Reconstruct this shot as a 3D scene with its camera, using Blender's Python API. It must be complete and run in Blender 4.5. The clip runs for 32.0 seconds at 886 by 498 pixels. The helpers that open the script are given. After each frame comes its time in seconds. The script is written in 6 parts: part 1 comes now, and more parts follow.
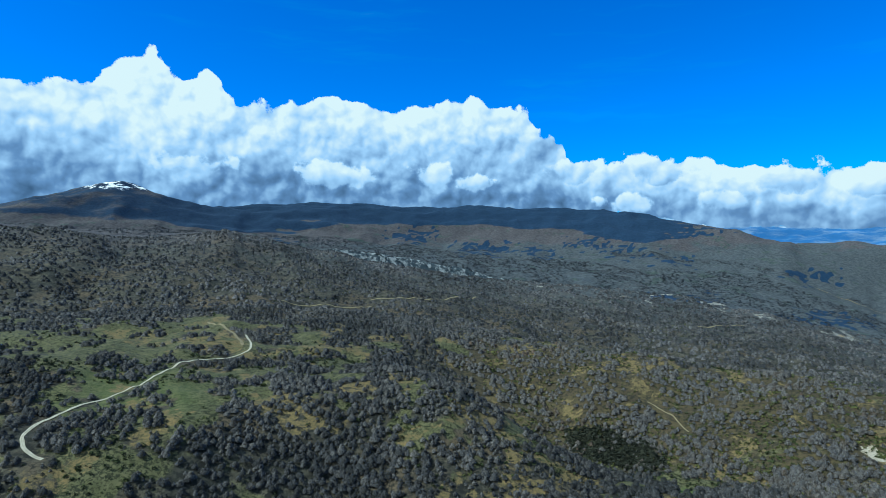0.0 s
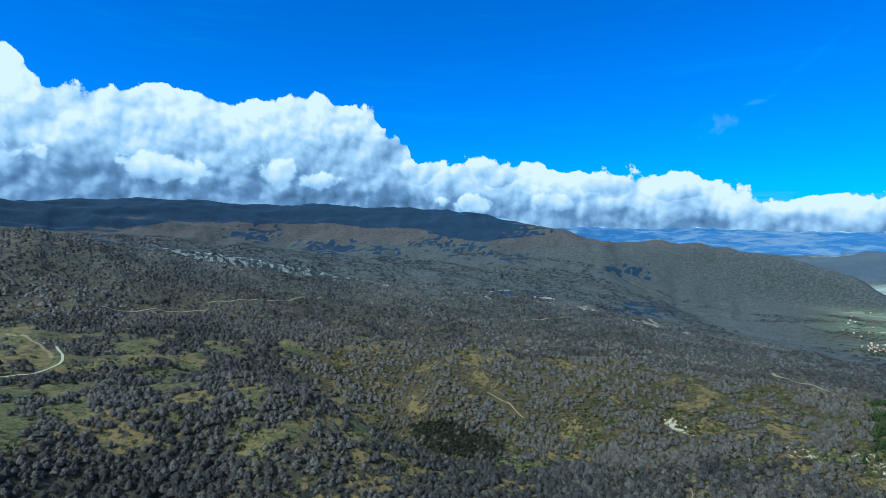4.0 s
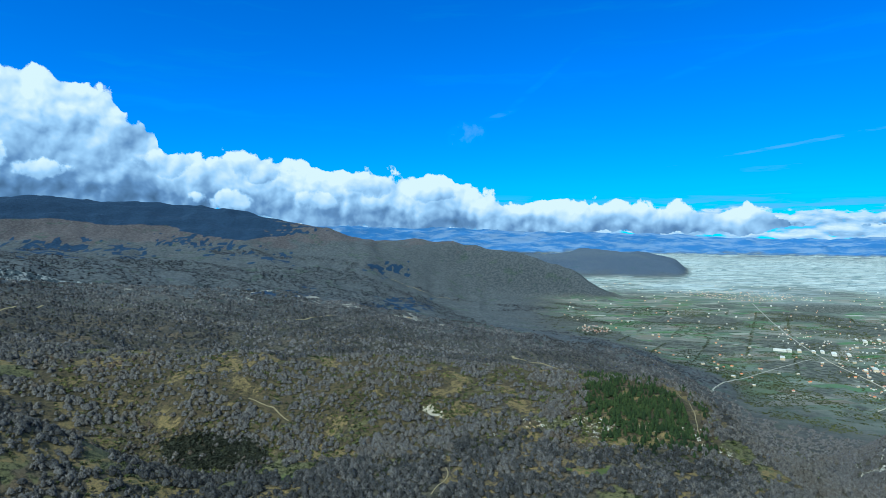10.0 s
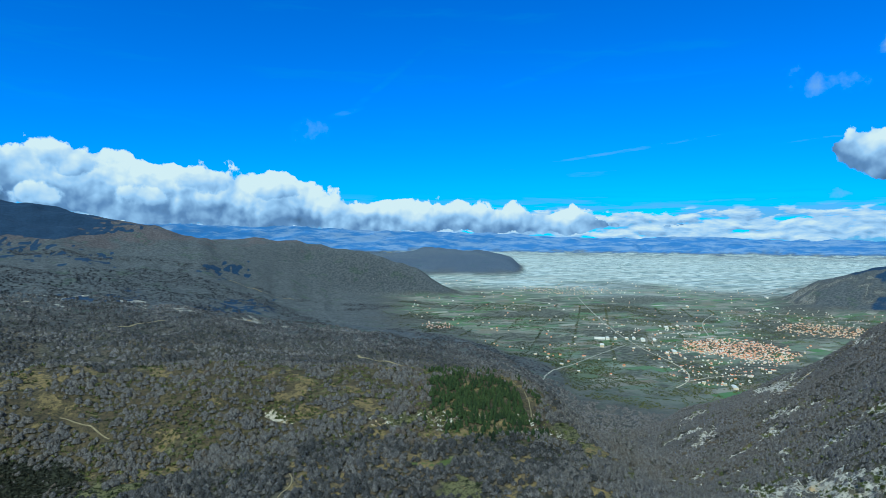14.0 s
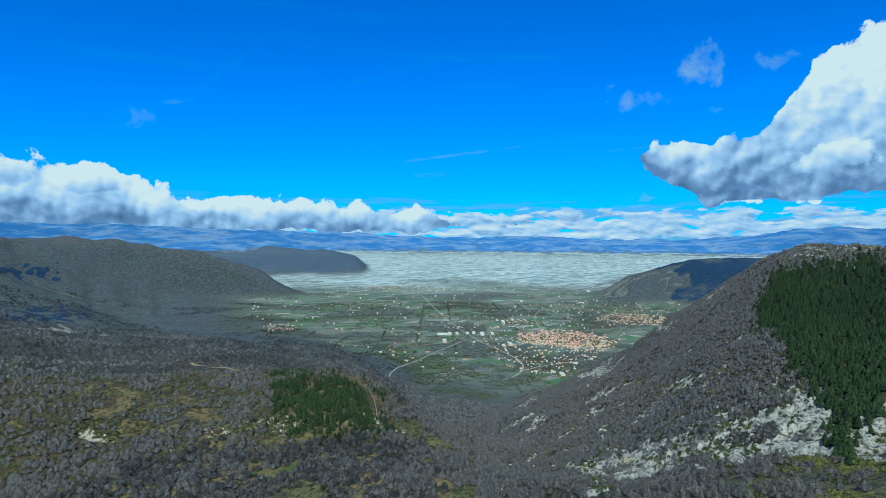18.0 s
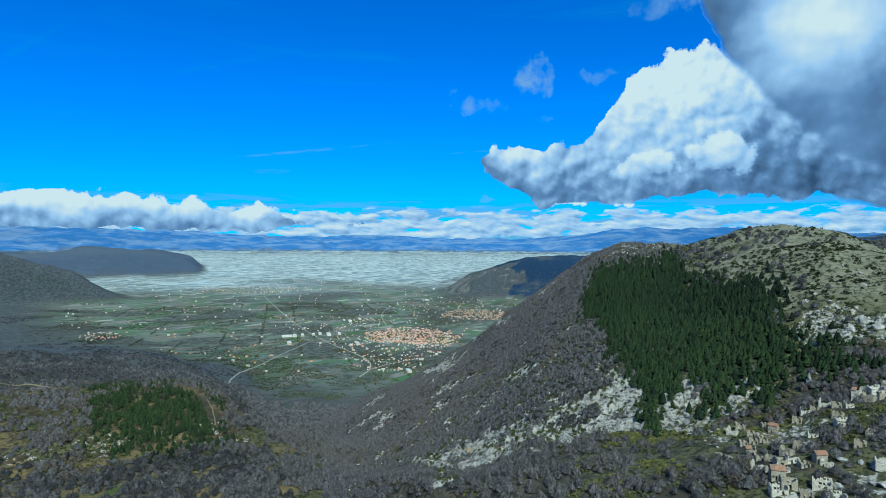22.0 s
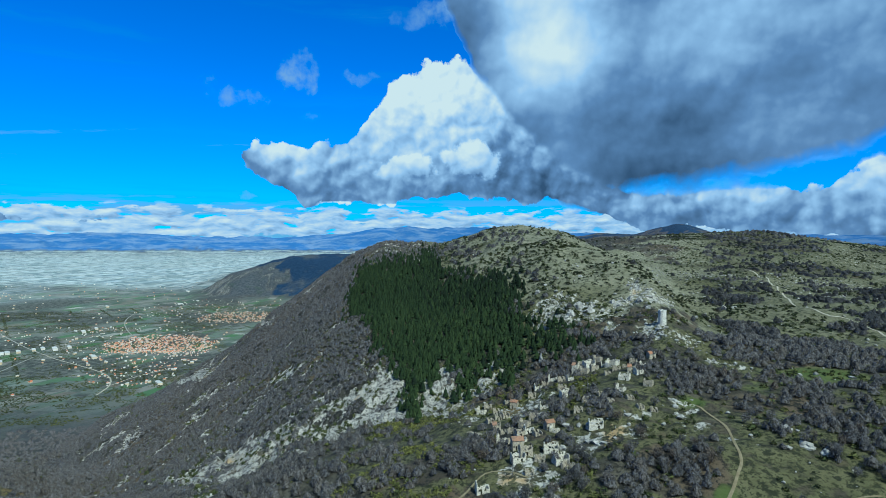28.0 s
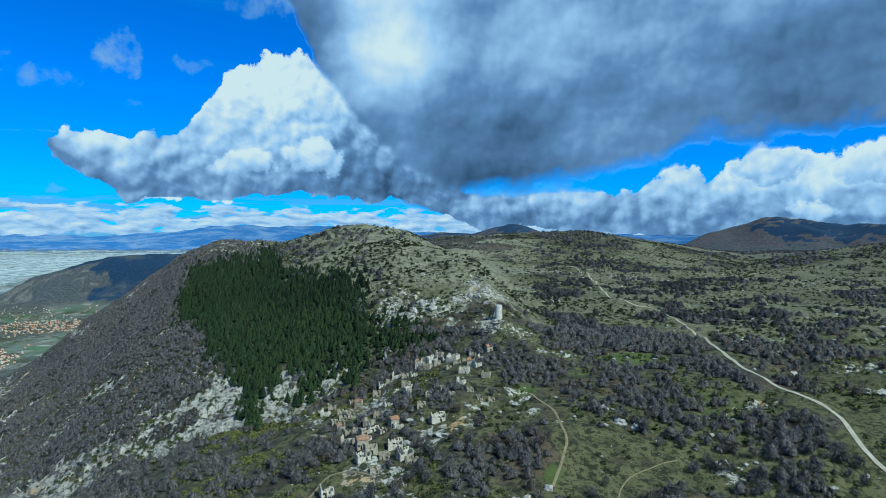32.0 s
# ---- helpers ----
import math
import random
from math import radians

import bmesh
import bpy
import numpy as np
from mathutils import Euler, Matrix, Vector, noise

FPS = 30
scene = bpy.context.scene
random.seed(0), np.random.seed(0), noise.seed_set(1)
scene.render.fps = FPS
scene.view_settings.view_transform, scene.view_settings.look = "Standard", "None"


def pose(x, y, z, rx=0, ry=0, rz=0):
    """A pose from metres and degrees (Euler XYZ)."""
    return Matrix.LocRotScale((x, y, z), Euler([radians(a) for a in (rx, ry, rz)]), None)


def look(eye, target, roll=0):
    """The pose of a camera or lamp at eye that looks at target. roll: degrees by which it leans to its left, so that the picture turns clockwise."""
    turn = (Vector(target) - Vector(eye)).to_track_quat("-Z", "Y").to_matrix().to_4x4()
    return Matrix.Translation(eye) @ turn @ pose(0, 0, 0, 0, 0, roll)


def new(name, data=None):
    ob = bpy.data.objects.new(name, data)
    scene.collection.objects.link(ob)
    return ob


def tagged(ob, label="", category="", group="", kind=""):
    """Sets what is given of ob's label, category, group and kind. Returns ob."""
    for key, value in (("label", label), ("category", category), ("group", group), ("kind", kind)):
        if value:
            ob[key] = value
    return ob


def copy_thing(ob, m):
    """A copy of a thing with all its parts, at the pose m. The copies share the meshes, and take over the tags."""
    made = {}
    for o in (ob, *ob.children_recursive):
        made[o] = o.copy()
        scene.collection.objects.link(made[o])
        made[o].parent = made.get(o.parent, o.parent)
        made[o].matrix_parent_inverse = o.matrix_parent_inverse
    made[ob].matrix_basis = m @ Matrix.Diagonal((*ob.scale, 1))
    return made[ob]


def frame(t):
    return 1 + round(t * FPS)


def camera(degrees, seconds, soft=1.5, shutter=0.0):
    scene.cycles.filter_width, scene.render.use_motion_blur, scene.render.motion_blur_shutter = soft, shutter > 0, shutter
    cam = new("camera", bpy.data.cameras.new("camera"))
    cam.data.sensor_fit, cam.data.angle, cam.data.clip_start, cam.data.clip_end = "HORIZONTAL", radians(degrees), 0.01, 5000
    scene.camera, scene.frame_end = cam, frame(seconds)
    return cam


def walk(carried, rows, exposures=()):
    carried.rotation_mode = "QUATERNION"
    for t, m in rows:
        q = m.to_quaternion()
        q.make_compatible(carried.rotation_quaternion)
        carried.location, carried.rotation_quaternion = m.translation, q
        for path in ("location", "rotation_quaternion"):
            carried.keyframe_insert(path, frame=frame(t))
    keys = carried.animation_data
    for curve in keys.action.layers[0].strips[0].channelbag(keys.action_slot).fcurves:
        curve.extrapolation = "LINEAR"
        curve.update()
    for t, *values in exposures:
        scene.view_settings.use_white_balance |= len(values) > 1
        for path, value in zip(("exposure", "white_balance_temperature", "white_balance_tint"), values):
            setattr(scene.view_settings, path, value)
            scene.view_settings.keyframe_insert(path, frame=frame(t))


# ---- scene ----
# The eye hangs at one place above a mountain village and turns to its right.
EYE = Vector((0.0, 0.0, 600.0))


def bearing(az, el, d=1000.0):
    """A point d metres off, az degrees clockwise from north and el degrees up."""
    a, e = radians(az), radians(el)
    return EYE + d * Vector((math.sin(a) * math.cos(e), math.cos(a) * math.cos(e), math.sin(e)))


cam = camera(73.17, 32.0, soft=0.5)
TURNS = ((0, 0.0), (1, 3.68), (2, 7.31), (3, 11.0), (4.5, 16.55), (6, 22.1), (7, 25.87), (8, 29.6), (9, 33.33), (10, 37.05),
         (11, 40.74), (12, 44.43), (13, 48.1), (14, 51.8), (15.5, 57.35), (17, 62.91), (18, 66.6), (19, 70.2), (20, 73.85),
         (21, 77.5), (22, 81.22), (23, 85.03), (24, 88.75), (25, 92.42), (26.5, 97.95), (28, 103.47), (29, 107.2), (30, 110.95),
         (31, 114.68), (32, 118.36))
walk(cam, [(t, look(EYE, bearing(a, -0.82), 0.37)) for t, a in TURNS], [(0, 0.5, 5470, -12), (8, 0.54, 5470, -12), (14, 0.4, 5450, -12), (20, 0.3, 5420, -12), (32, 0.3, 5420, -12)])

# ---- light ----
SUN_AZ, SUN_EL = -106.0, 46.0
sun = new("sun", bpy.data.lights.new("sun", "SUN"))
sun.data.energy, sun.data.angle, sun.data.color = 5.0, radians(0.5), (1.0, 0.95, 0.87)
sun.matrix_world = look(EYE + 100 * (bearing(SUN_AZ, SUN_EL, 10) - EYE), EYE)
world = bpy.data.worlds.new("sky")
scene.world = world
world.use_nodes = True
wn, wl = world.node_tree.nodes, world.node_tree.links
wn.clear()


def wmath(op, a, b=0.0, c=0.0, clamp=False):
    n = wn.new("ShaderNodeMath")
    n.operation, n.use_clamp = op, clamp
    for v, s in zip((a, b, c), n.inputs):
        if isinstance(v, (int, float)):
            s.default_value = v
        else:
            wl.new(v, s)
    return n.outputs[0]


def wvec(op, a, b=None, c=None):
    n = wn.new("ShaderNodeVectorMath")
    n.operation = op
    for v, s in zip((a, b, c), n.inputs):
        if isinstance(v, tuple):
            s.default_value = v
        elif v is not None:
            wl.new(v, s)
    return n.outputs["Value"] if op == "DOT_PRODUCT" else n.outputs["Vector"]


def wspan(v, a, b, lo=0.0, hi=1.0):
    n = wn.new("ShaderNodeMapRange")
    n.interpolation_type = "SMOOTHSTEP"
    for key, x in (("From Min", a), ("From Max", b), ("To Min", lo), ("To Max", hi)):
        n.inputs[key].default_value = x
    wl.new(v, n.inputs["Value"])
    return n.outputs["Result"]


def wmix(fac, a, b, how="MIX"):
    n = wn.new("ShaderNodeMix")
    n.data_type, n.blend_type = "RGBA", how
    for v, s in ((fac, n.inputs[0]), (a, n.inputs[6]), (b, n.inputs[7])):
        if isinstance(v, tuple):
            s.default_value = (*v, 1)
        elif isinstance(v, (int, float)):
            s.default_value = v
        else:
            wl.new(v, s)
    return n.outputs[2]


def wnoise(where, scale, detail, rough):
    n = wn.new("ShaderNodeTexNoise")
    n.noise_dimensions = "2D"
    wl.new(where, n.inputs["Vector"])
    n.inputs["Scale"].default_value, n.inputs["Detail"].default_value, n.inputs["Roughness"].default_value = scale, detail, rough
    return n.outputs["Fac"]


def puffs(where, scale, detail=1.0):
    """Rounded heads of cumulus, from 0 in the creases to about 1."""
    n = wn.new("ShaderNodeTexVoronoi")
    n.voronoi_dimensions, n.feature, n.normalize = "2D", "SMOOTH_F1", True
    wl.new(where, n.inputs["Vector"])
    for key, v in (("Scale", scale), ("Detail", detail), ("Roughness", 0.5), ("Lacunarity", 2.2), ("Smoothness", 0.4)):
        n.inputs[key].default_value = v
    return wmath("SUBTRACT", 1.0, wmath("MULTIPLY", n.outputs["Distance"], 1.6))


sky = wn.new("ShaderNodeTexSky")
sky.sky_type, sky.sun_disc = "NISHITA", False
sky.sun_elevation, sky.sun_rotation = radians(SUN_EL), radians(SUN_AZ)
sky.altitude, sky.air_density, sky.dust_density, sky.ozone_density = 1300, 1.0, 0.2, 4.0
# bearing and height of each direction, in degrees
toward = wn.new("ShaderNodeTexCoord").outputs["Generated"]
split = wn.new("ShaderNodeSeparateXYZ")
wl.new(toward, split.inputs[0])
w_az = wmath("MULTIPLY", wmath("ARCTAN2", split.outputs[0], split.outputs[1]), 57.2958)
w_az = wmath("ADD", w_az, wmath("MULTIPLY", wmath("LESS_THAN", w_az, -100.0), 360.0))
w_el = wmath("MULTIPLY", wmath("ARCSINE", split.outputs[2]), 57.2958)
join = wn.new("ShaderNodeCombineXYZ")
wl.new(w_az, join.inputs[0])
wl.new(w_el, join.inputs[1])
flat = join.outputs[0]
warp = wn.new("ShaderNodeTexNoise")
warp.noise_dimensions = "2D"
wl.new(flat, warp.inputs["Vector"])
warp.inputs["Scale"].default_value, warp.inputs["Detail"].default_value = 0.3, 2.0
bent = wvec("ADD", flat, wvec("MULTIPLY", wvec("SUBTRACT", warp.outputs["Color"], (0.5, 0.5, 0.5)), (0.9, 0.8, 0)))

# Banks of cumulus along the horizon: bearing, height of the tops, of the base, gain of light
BANK_WEST = ((-45, 11, 3, 0), (-31, 12.4, 2.5, 0), (-28, 14.6, 2.5, 0.1), (-26, 15.4, 2.5, 0.1), (-23.5, 13.2, 2.5, 0.1), (-21.3, 14.4, 2.5, 0.1), (-19.3, 12.0, 2.5, 0), (-15, 12.2, 2.5, 0), (-10, 12.7, 2.5, 0), (-5, 12.2, 2.5, 0.05),
             (-2, 12.0, 2.5, 0.05), (2.5, 13.2, 2.5, 0), (6, 12.2, 2.5, 0), (8.2, 11.4, 2.3, -0.04), (9.2, 9.6, 2.2, -0.08), (11, 9.7, 2.2, -0.08), (11.8, 7.2, 2.2, 0.02), (14.5, 7.4, 2.0, 0.06), (16, 6.4, 2.8, 0.1), (17.5, 7.3, 2.6, 0.1),
             (22, 7.5, 2, 0.1), (25, 6.3, 1.6, 0.1), (32.9, 6.0, 1.3, 0.1), (37.6, 5.6, 1.2, 0.08), (40, 4.6, 1.1, 0.1), (44, 3.3, 1, 0.1), (49, 4.1, 1, 0.2), (52, 3.2, 0.9, 0.15), (58, 2.8, 0.8, 0.15), (64, 2.8, 0.7, 0.25), (68, 1.4, 1.6, 0.15), (82, 0.5, 2.4, 0.1))
BANK_EAST = ((82, 0.5, 2.4, 0.1), (84.3, 5.8, 7.8, 0), (84.7, 7.5, 7.2, 0), (85.8, 8.9, 6.2, 0.05), (88, 8.6, 5.2, 0.02), (90.5, 8.3, 3.6, 0), (92, 9.4, 3.6, 0), (95, 9.8, 3.6, 0.05), (96.5, 11.5, 3.7, 0.1), (98, 13.6, 3.8, 0.15), (100, 15.4, 3.9, 0.12), (102, 16.2, 4, 0.16),
             (104.5, 16.3, 4, 0.12), (106.5, 16, 4.1, 0.02), (108.5, 14, 4.2, -0.06), (114, 9.5, 4, -0.14), (118, 6.5, 3, -0.04), (122, 4.4, 1.4, 0.08), (131, 4.4, 1.0, 0.1), (136.4, 4.6, 0.8, 0.05), (137.6, 6.0, 0.6, 0), (140, 6.5, 0.6, 0), (143, 5.8, 0.6, 0.02), (146, 7.7, 0.6, 0.08),
             (149, 7.7, 0.6, 0.1), (151.5, 6.8, 0.6, 0.1), (154, 7.6, 0.6, 0.1), (160, 8.0, 0.6, 0.1), (166, 7.6, 0.6, 0.1))
# the grey deck overhead: bearing, height of its base
DECK = ((98, 36.7), (101.2, 27.7), (103.7, 21.2), (105.5, 17.2), (106.8, 14.1), (108.7, 11.2), (110.5, 8.3), (113.3, 5.3), (116, 3.9), (122, 4.1), (130, 5.0), (136, 6.6), (142, 7.9), (147, 8.7), (155, 9.5), (166, 10.4))
# bright heads standing out of the shaded bases: bearing, height, half width, half height
FRONT = ((-10.5, 6.1, 3.4, 1.2), (-1.4, 6.2, 2.0, 1.5), (3.0, 5.6, 2.0, 0.9), (-22, 6.6, 3.0, 1.1), (12, 6.9, 2.0, 1.1), (20.0, 6.4, 2.6, 1.0), (25.2, 3.6, 2.2, 0.8), (30.5, 5.0, 2.0, 0.8), (17, 3.4, 2.4, 0.9), (36.5, 4.4, 1.8, 0.7),
         (106.6, 7.6, 3.0, 1.6), (100, 6.8, 2.6, 1.2), (93.4, 3.1, 1.5, 0.5), (99.4, 3.1, 2.4, 0.5), (147.4, 6.6, 3.0, 1.5), (139.5, 5.0, 1.6, 1.2), (155, 6.0, 3.0, 1.4), (149.5, 2.6, 2.2, 1.0))


def heads(where):
    """Heaped cauliflower heads at three sizes, about 0 to 1."""
    big, small = puffs(where, 0.2), puffs(where, 0.52, 1.6)
    return wmath("ADD", wmath("ADD", wmath("MULTIPLY", big, 0.42), wmath("MULTIPLY", small, 0.32)), wmath("MULTIPLY", wnoise(where, 0.3, 4, 0.5), 0.45))


def profile(rows, lo, hi):
    """Values given by bearing, as up to three outputs."""
    n = wn.new("ShaderNodeValToRGB")
    e = n.color_ramp.elements
    while len(e) < len(rows):
        e.new(0.5)
    for q, (az, *v) in zip(e, rows):
        v = [v[0] / 40, (v[1] / 40 if len(v) > 1 else 0), (v[2] + 0.5 if len(v) > 2 else 0), 1]
        q.position, q.color = (az - lo) / (hi - lo), v
    bx = wn.new("ShaderNodeSeparateXYZ")
    wl.new(bent, bx.inputs[0])
    wl.new(wmath("DIVIDE", wmath("SUBTRACT", bx.outputs[0], lo), hi - lo), n.inputs["Fac"])
    out = wn.new("ShaderNodeSeparateColor")
    wl.new(n.outputs["Color"], out.inputs[0])
    return wmath("MULTIPLY", out.outputs[0], 40.0), wmath("MULTIPLY", out.outputs[1], 40.0), wmath("SUBTRACT", out.outputs[2], 0.5)


by = wn.new("ShaderNodeSeparateXYZ")
wl.new(bent, by.inputs[0])
b_az, b_el = by.outputs[0], by.outputs[1]
west, east = profile(BANK_WEST, -45, 82), profile(BANK_EAST, 82, 166)
is_east = wmath("GREATER_THAN", b_az, 82.0)
tops, bases, gains = [wmath("ADD", wmath("MULTIPLY", a, wmath("SUBTRACT", 1.0, is_east)), wmath("MULTIPLY", b, is_east)) for a, b in zip(west, east)]
heap = wmath("MINIMUM", wmath("DIVIDE", wmath("SUBTRACT", tops, b_el), 1.7), wmath("DIVIDE", wmath("SUBTRACT", b_el, bases), 1.2))
deep_bank = wmath("ADD", wspan(b_az, 7.0, 16.0, 10.0, 5.0), wmath("ADD", wspan(b_az, 30.0, 46.0, 0.0, -2.4), wmath("ADD", wspan(b_az, 84.0, 100.0, 0.0, 8.6), wspan(b_az, 110.0, 122.0, 0.0, -4.6))))
rise = wmath("DIVIDE", wmath("SUBTRACT", b_el, bases), deep_bank, clamp=True)
light = wmath("ADD", gains, wmath("MULTIPLY_ADD", wspan(rise, 0.05, 1.0), 0.64, 0.27))
ragged = wmath("MULTIPLY", wmath("SUBTRACT", wnoise(bent, 0.13, 4, 0.55), 0.5), wspan(b_el, 6.0, 12.0, 2.0, 8.0))
over = wmath("ADD", wmath("SUBTRACT", b_el, profile(DECK, 98, 166)[0]), ragged)
sheet = wmath("DIVIDE", over, 2.6)
# the deck lies before the bank; it is palest towards its sunny edge
gleam = wmath("MULTIPLY", wspan(wmath("ABSOLUTE", wmath("SUBTRACT", b_az, 113.0)), 9.0, 0.0), wspan(b_el, 11.0, 18.0))
deck_light = wmath("ADD", wmath("MULTIPLY_ADD", wspan(over, 0.0, 14.0), 0.26, 0.2), wmath("MULTIPLY", gleam, 0.42))
veiled = wspan(wmath("SUBTRACT", sheet, heap), -0.5, 0.2)
calm = wspan(wmath("SUBTRACT", sheet, heap), -0.5, 0.7)
light = wmath("ADD", wmath("MULTIPLY", light, wmath("SUBTRACT", 1.0, calm)), wmath("MULTIPLY", deck_light, calm))
heap = wmath("SMOOTH_MAX", heap, sheet, 1.4)
rough = wmath("SUBTRACT", 1.0, wmath("MULTIPLY", calm, 0.8))
h_here, h_sun = heads(bent), heads(wvec("ADD", bent, (-0.4, 0.5, 0)))
torn = wmath("SUBTRACT", wnoise(flat, 0.9, 8, 0.68), 0.5)
edge = wmath("ADD", wmath("MULTIPLY", wmath("SUBTRACT", h_here, 0.52), 1.9), wmath("MULTIPLY", torn, 0.7))
body = wmath("ADD", heap, wmath("MULTIPLY", edge, wmath("MULTIPLY_ADD", rough, 0.75, 0.25)))
soft_in = wmath("MULTIPLY_ADD", veiled, 0.55, 0.12)
cover = wmath("DIVIDE", wmath("SUBTRACT", body, wmath("MULTIPLY", veiled, 0.08)), soft_in, clamp=True)
relief_light = wmath("ADD", wmath("MULTIPLY", wmath("SUBTRACT", h_here, h_sun), 1.05), wmath("MULTIPLY", wmath("SUBTRACT", h_here, 0.55), 0.55))
light = wmath("ADD", light, wmath("MULTIPLY", relief_light, rough), clamp=True)
billow = wmath("ADD", wmath("MULTIPLY", wmath("SUBTRACT", wnoise(wvec("MULTIPLY", bent, (0.7, 1.2, 0)), 0.11, 3, 0.5), 0.5), 0.8), wmath("MULTIPLY", wmath("SUBTRACT", h_here, 0.5), 0.12))
light = wmath("ADD", light, wmath("MULTIPLY", calm, billow), clamp=True)
for az, el, ra, re in FRONT:
    v = wvec("MULTIPLY", wvec("SUBTRACT", bent, (az, el, 0)), (1 / ra, 1 / re, 0))
    m = wmath("ADD", wmath("SUBTRACT", 1.0, wvec("DOT_PRODUCT", v, v)), wmath("MULTIPLY", edge, 2.6))
    up = wn.new("ShaderNodeSeparateXYZ")
    wl.new(v, up.inputs[0])
    bright = wmath("MULTIPLY_ADD", up.outputs[1], 0.22, wmath("MULTIPLY_ADD", relief_light, 0.8, 0.74), clamp=True)
    share = wspan(m, 0.2, 0.9)
    light = wmath("ADD", wmath("MULTIPLY", light, wmath("SUBTRACT", 1.0, share)), wmath("MULTIPLY", bright, share), clamp=True)
ramp = wn.new("ShaderNodeValToRGB")
for e, (at, c) in zip([ramp.color_ramp.elements[0], ramp.color_ramp.elements[1], ramp.color_ramp.elements.new(0.35), ramp.color_ramp.elements.new(0.68)],
                      ((0.0, (0.062, 0.11, 0.21)), (1.0, (1.12, 1.04, 1.14)), (0.35, (0.2, 0.315, 0.56)), (0.68, (0.52, 0.7, 1.0)))):
    e.position, e.color = at, (*c, 1)
# small heads in rows along the horizon
row_at = wvec("MULTIPLY", bent, (0.34, 1.25, 0))
r_here, r_sun = wnoise(row_at, 1.0, 4, 0.55), wnoise(wvec("ADD", row_at, (-0.1, 0.4, 0)), 1.0, 4, 0.55)
band = wmath("MULTIPLY", wspan(w_el, -0.2, 0.7), wspan(w_el, 3.6, 1.7))
row_body = wmath("ADD", wmath("MULTIPLY", band, 0.62), wmath("MULTIPLY", wmath("SUBTRACT", r_here, 0.5), 2.4))
row_cover = wmath("MULTIPLY", wspan(row_body, 0.16, 0.42), wspan(band, 0.0, 0.4))
row_light = wmath("MULTIPLY_ADD", wmath("SUBTRACT", r_here, r_sun), 1.0, 0.72, clamp=True)
fresh = wspan(cover, 0.0, 0.5)
light = wmath("ADD", wmath("MULTIPLY", light, fresh), wmath("MULTIPLY", row_light, wmath("SUBTRACT", 1.0, fresh)), clamp=True)
cover = wmath("MAXIMUM", cover, row_cover)
wl.new(light, ramp.inputs["Fac"])
cloud = wvec("MULTIPLY", ramp.outputs["Color"], (9.0, 9.2, 9.4))
# thin high streaks
streak_at = wvec("MULTIPLY", wvec("ADD", bent, wvec("MULTIPLY", flat, (0, 0, 0))), (0.045, 0.5, 0))
thin = wmath("MULTIPLY", wspan(wnoise(streak_at, 1.0, 6, 0.6), 0.52, 0.8), wspan(w_el, 1.0, 5.0, 0.6, 0.14))
low = wmath("MULTIPLY", wspan(wnoise(wvec("MULTIPLY", flat, (0.06, 0.9, 0)), 1.0, 7, 0.65), 0.42, 0.6), wspan(w_el, 5.5, 2.0, 0.0, 0.85))
thin = wmath("MAXIMUM", thin, low)
# torn veils: bearing, height, slope, half length, half thickness, strength
fibre = wspan(wnoise(wvec("MULTIPLY", bent, (0.12, 0.9, 0)), 1.0, 6, 0.65), 0.3, 0.7)
for az, el, tilt, ra, re, power in ((69, 8.3, 0.13, 10, 0.25, 0.6), (66, 6.3, 0.05, 5, 0.5, 0.35), (56, 6.4, 0.06, 4.5, 0.6, 0.4), (84, 8.4, 0.08, 6, 0.2, 0.4), (60, 3.9, -0.05, 16, 0.35, 0.6), (50, 3.7, -0.1, 6, 0.5, 0.55),
                                    (75, 3.6, 0.02, 12, 0.25, 0.5), (62, 15.6, 0.3, 8, 0.5, 0.14), (46, 14.5, 0.8, 5, 0.5, 0.14), (70, 14.5, 0.0, 5, 0.4, 0.12), (42.4, 11.8, 0.3, 2.2, 0.4, 0.3)):
    x = wmath("DIVIDE", wmath("SUBTRACT", w_az, az), ra)
    y = wmath("DIVIDE", wmath("SUBTRACT", wmath("MULTIPLY_ADD", wmath("SUBTRACT", w_az, az), -tilt, w_el), el), re)
    veil = wspan(wmath("MULTIPLY_ADD", x, x, wmath("MULTIPLY", y, y)), 1.0, 0.0, 0.0, power)
    thin = wmath("MAXIMUM", thin, wmath("MULTIPLY", veil, fibre))
# small drifting tufts: bearing, height, half width, half height, thickness
shred = wmath("MULTIPLY", wmath("SUBTRACT", wnoise(bent, 0.5, 5, 0.55), 0.5), 4.0)
tufts = 0.0
for az, el, ra, re, power in ((39.4, 10.2, 2.4, 1.3, 0.42), (89.9, 14.9, 2.2, 1.9, 0.85), (84.6, 12.5, 2.4, 1.0, 0.7), (81.8, 13.3, 1.0, 1.1, 0.6), (95.3, 14.8, 2.2, 0.9, 0.7), (91, 11.4, 0.9, 0.7, 0.4),
                              (85.6, 4.2, 1.3, 0.5, 0.8), (104.5, 21.0, 3.6, 1.6, 0.7), (100.5, 20.2, 2.6, 1.0, 0.5)):
    v = wvec("MULTIPLY", wvec("SUBTRACT", bent, (az, el, 0)), (1 / ra, 1 / re, 0))
    m = wmath("ADD", wmath("SUBTRACT", 1.0, wvec("DOT_PRODUCT", v, v)), shred)
    tufts = wmath("MAXIMUM", tufts, wspan(m, 0.0, 2.0, 0.0, power))
deep = wmix(1.0, sky.outputs[0], (0.11, 0.84, 1.9), "MULTIPLY")
deep = wmix(thin, deep, (2.2, 4.6, 7.6))
deep = wmix(tufts, deep, (3.2, 5.0, 8.0))
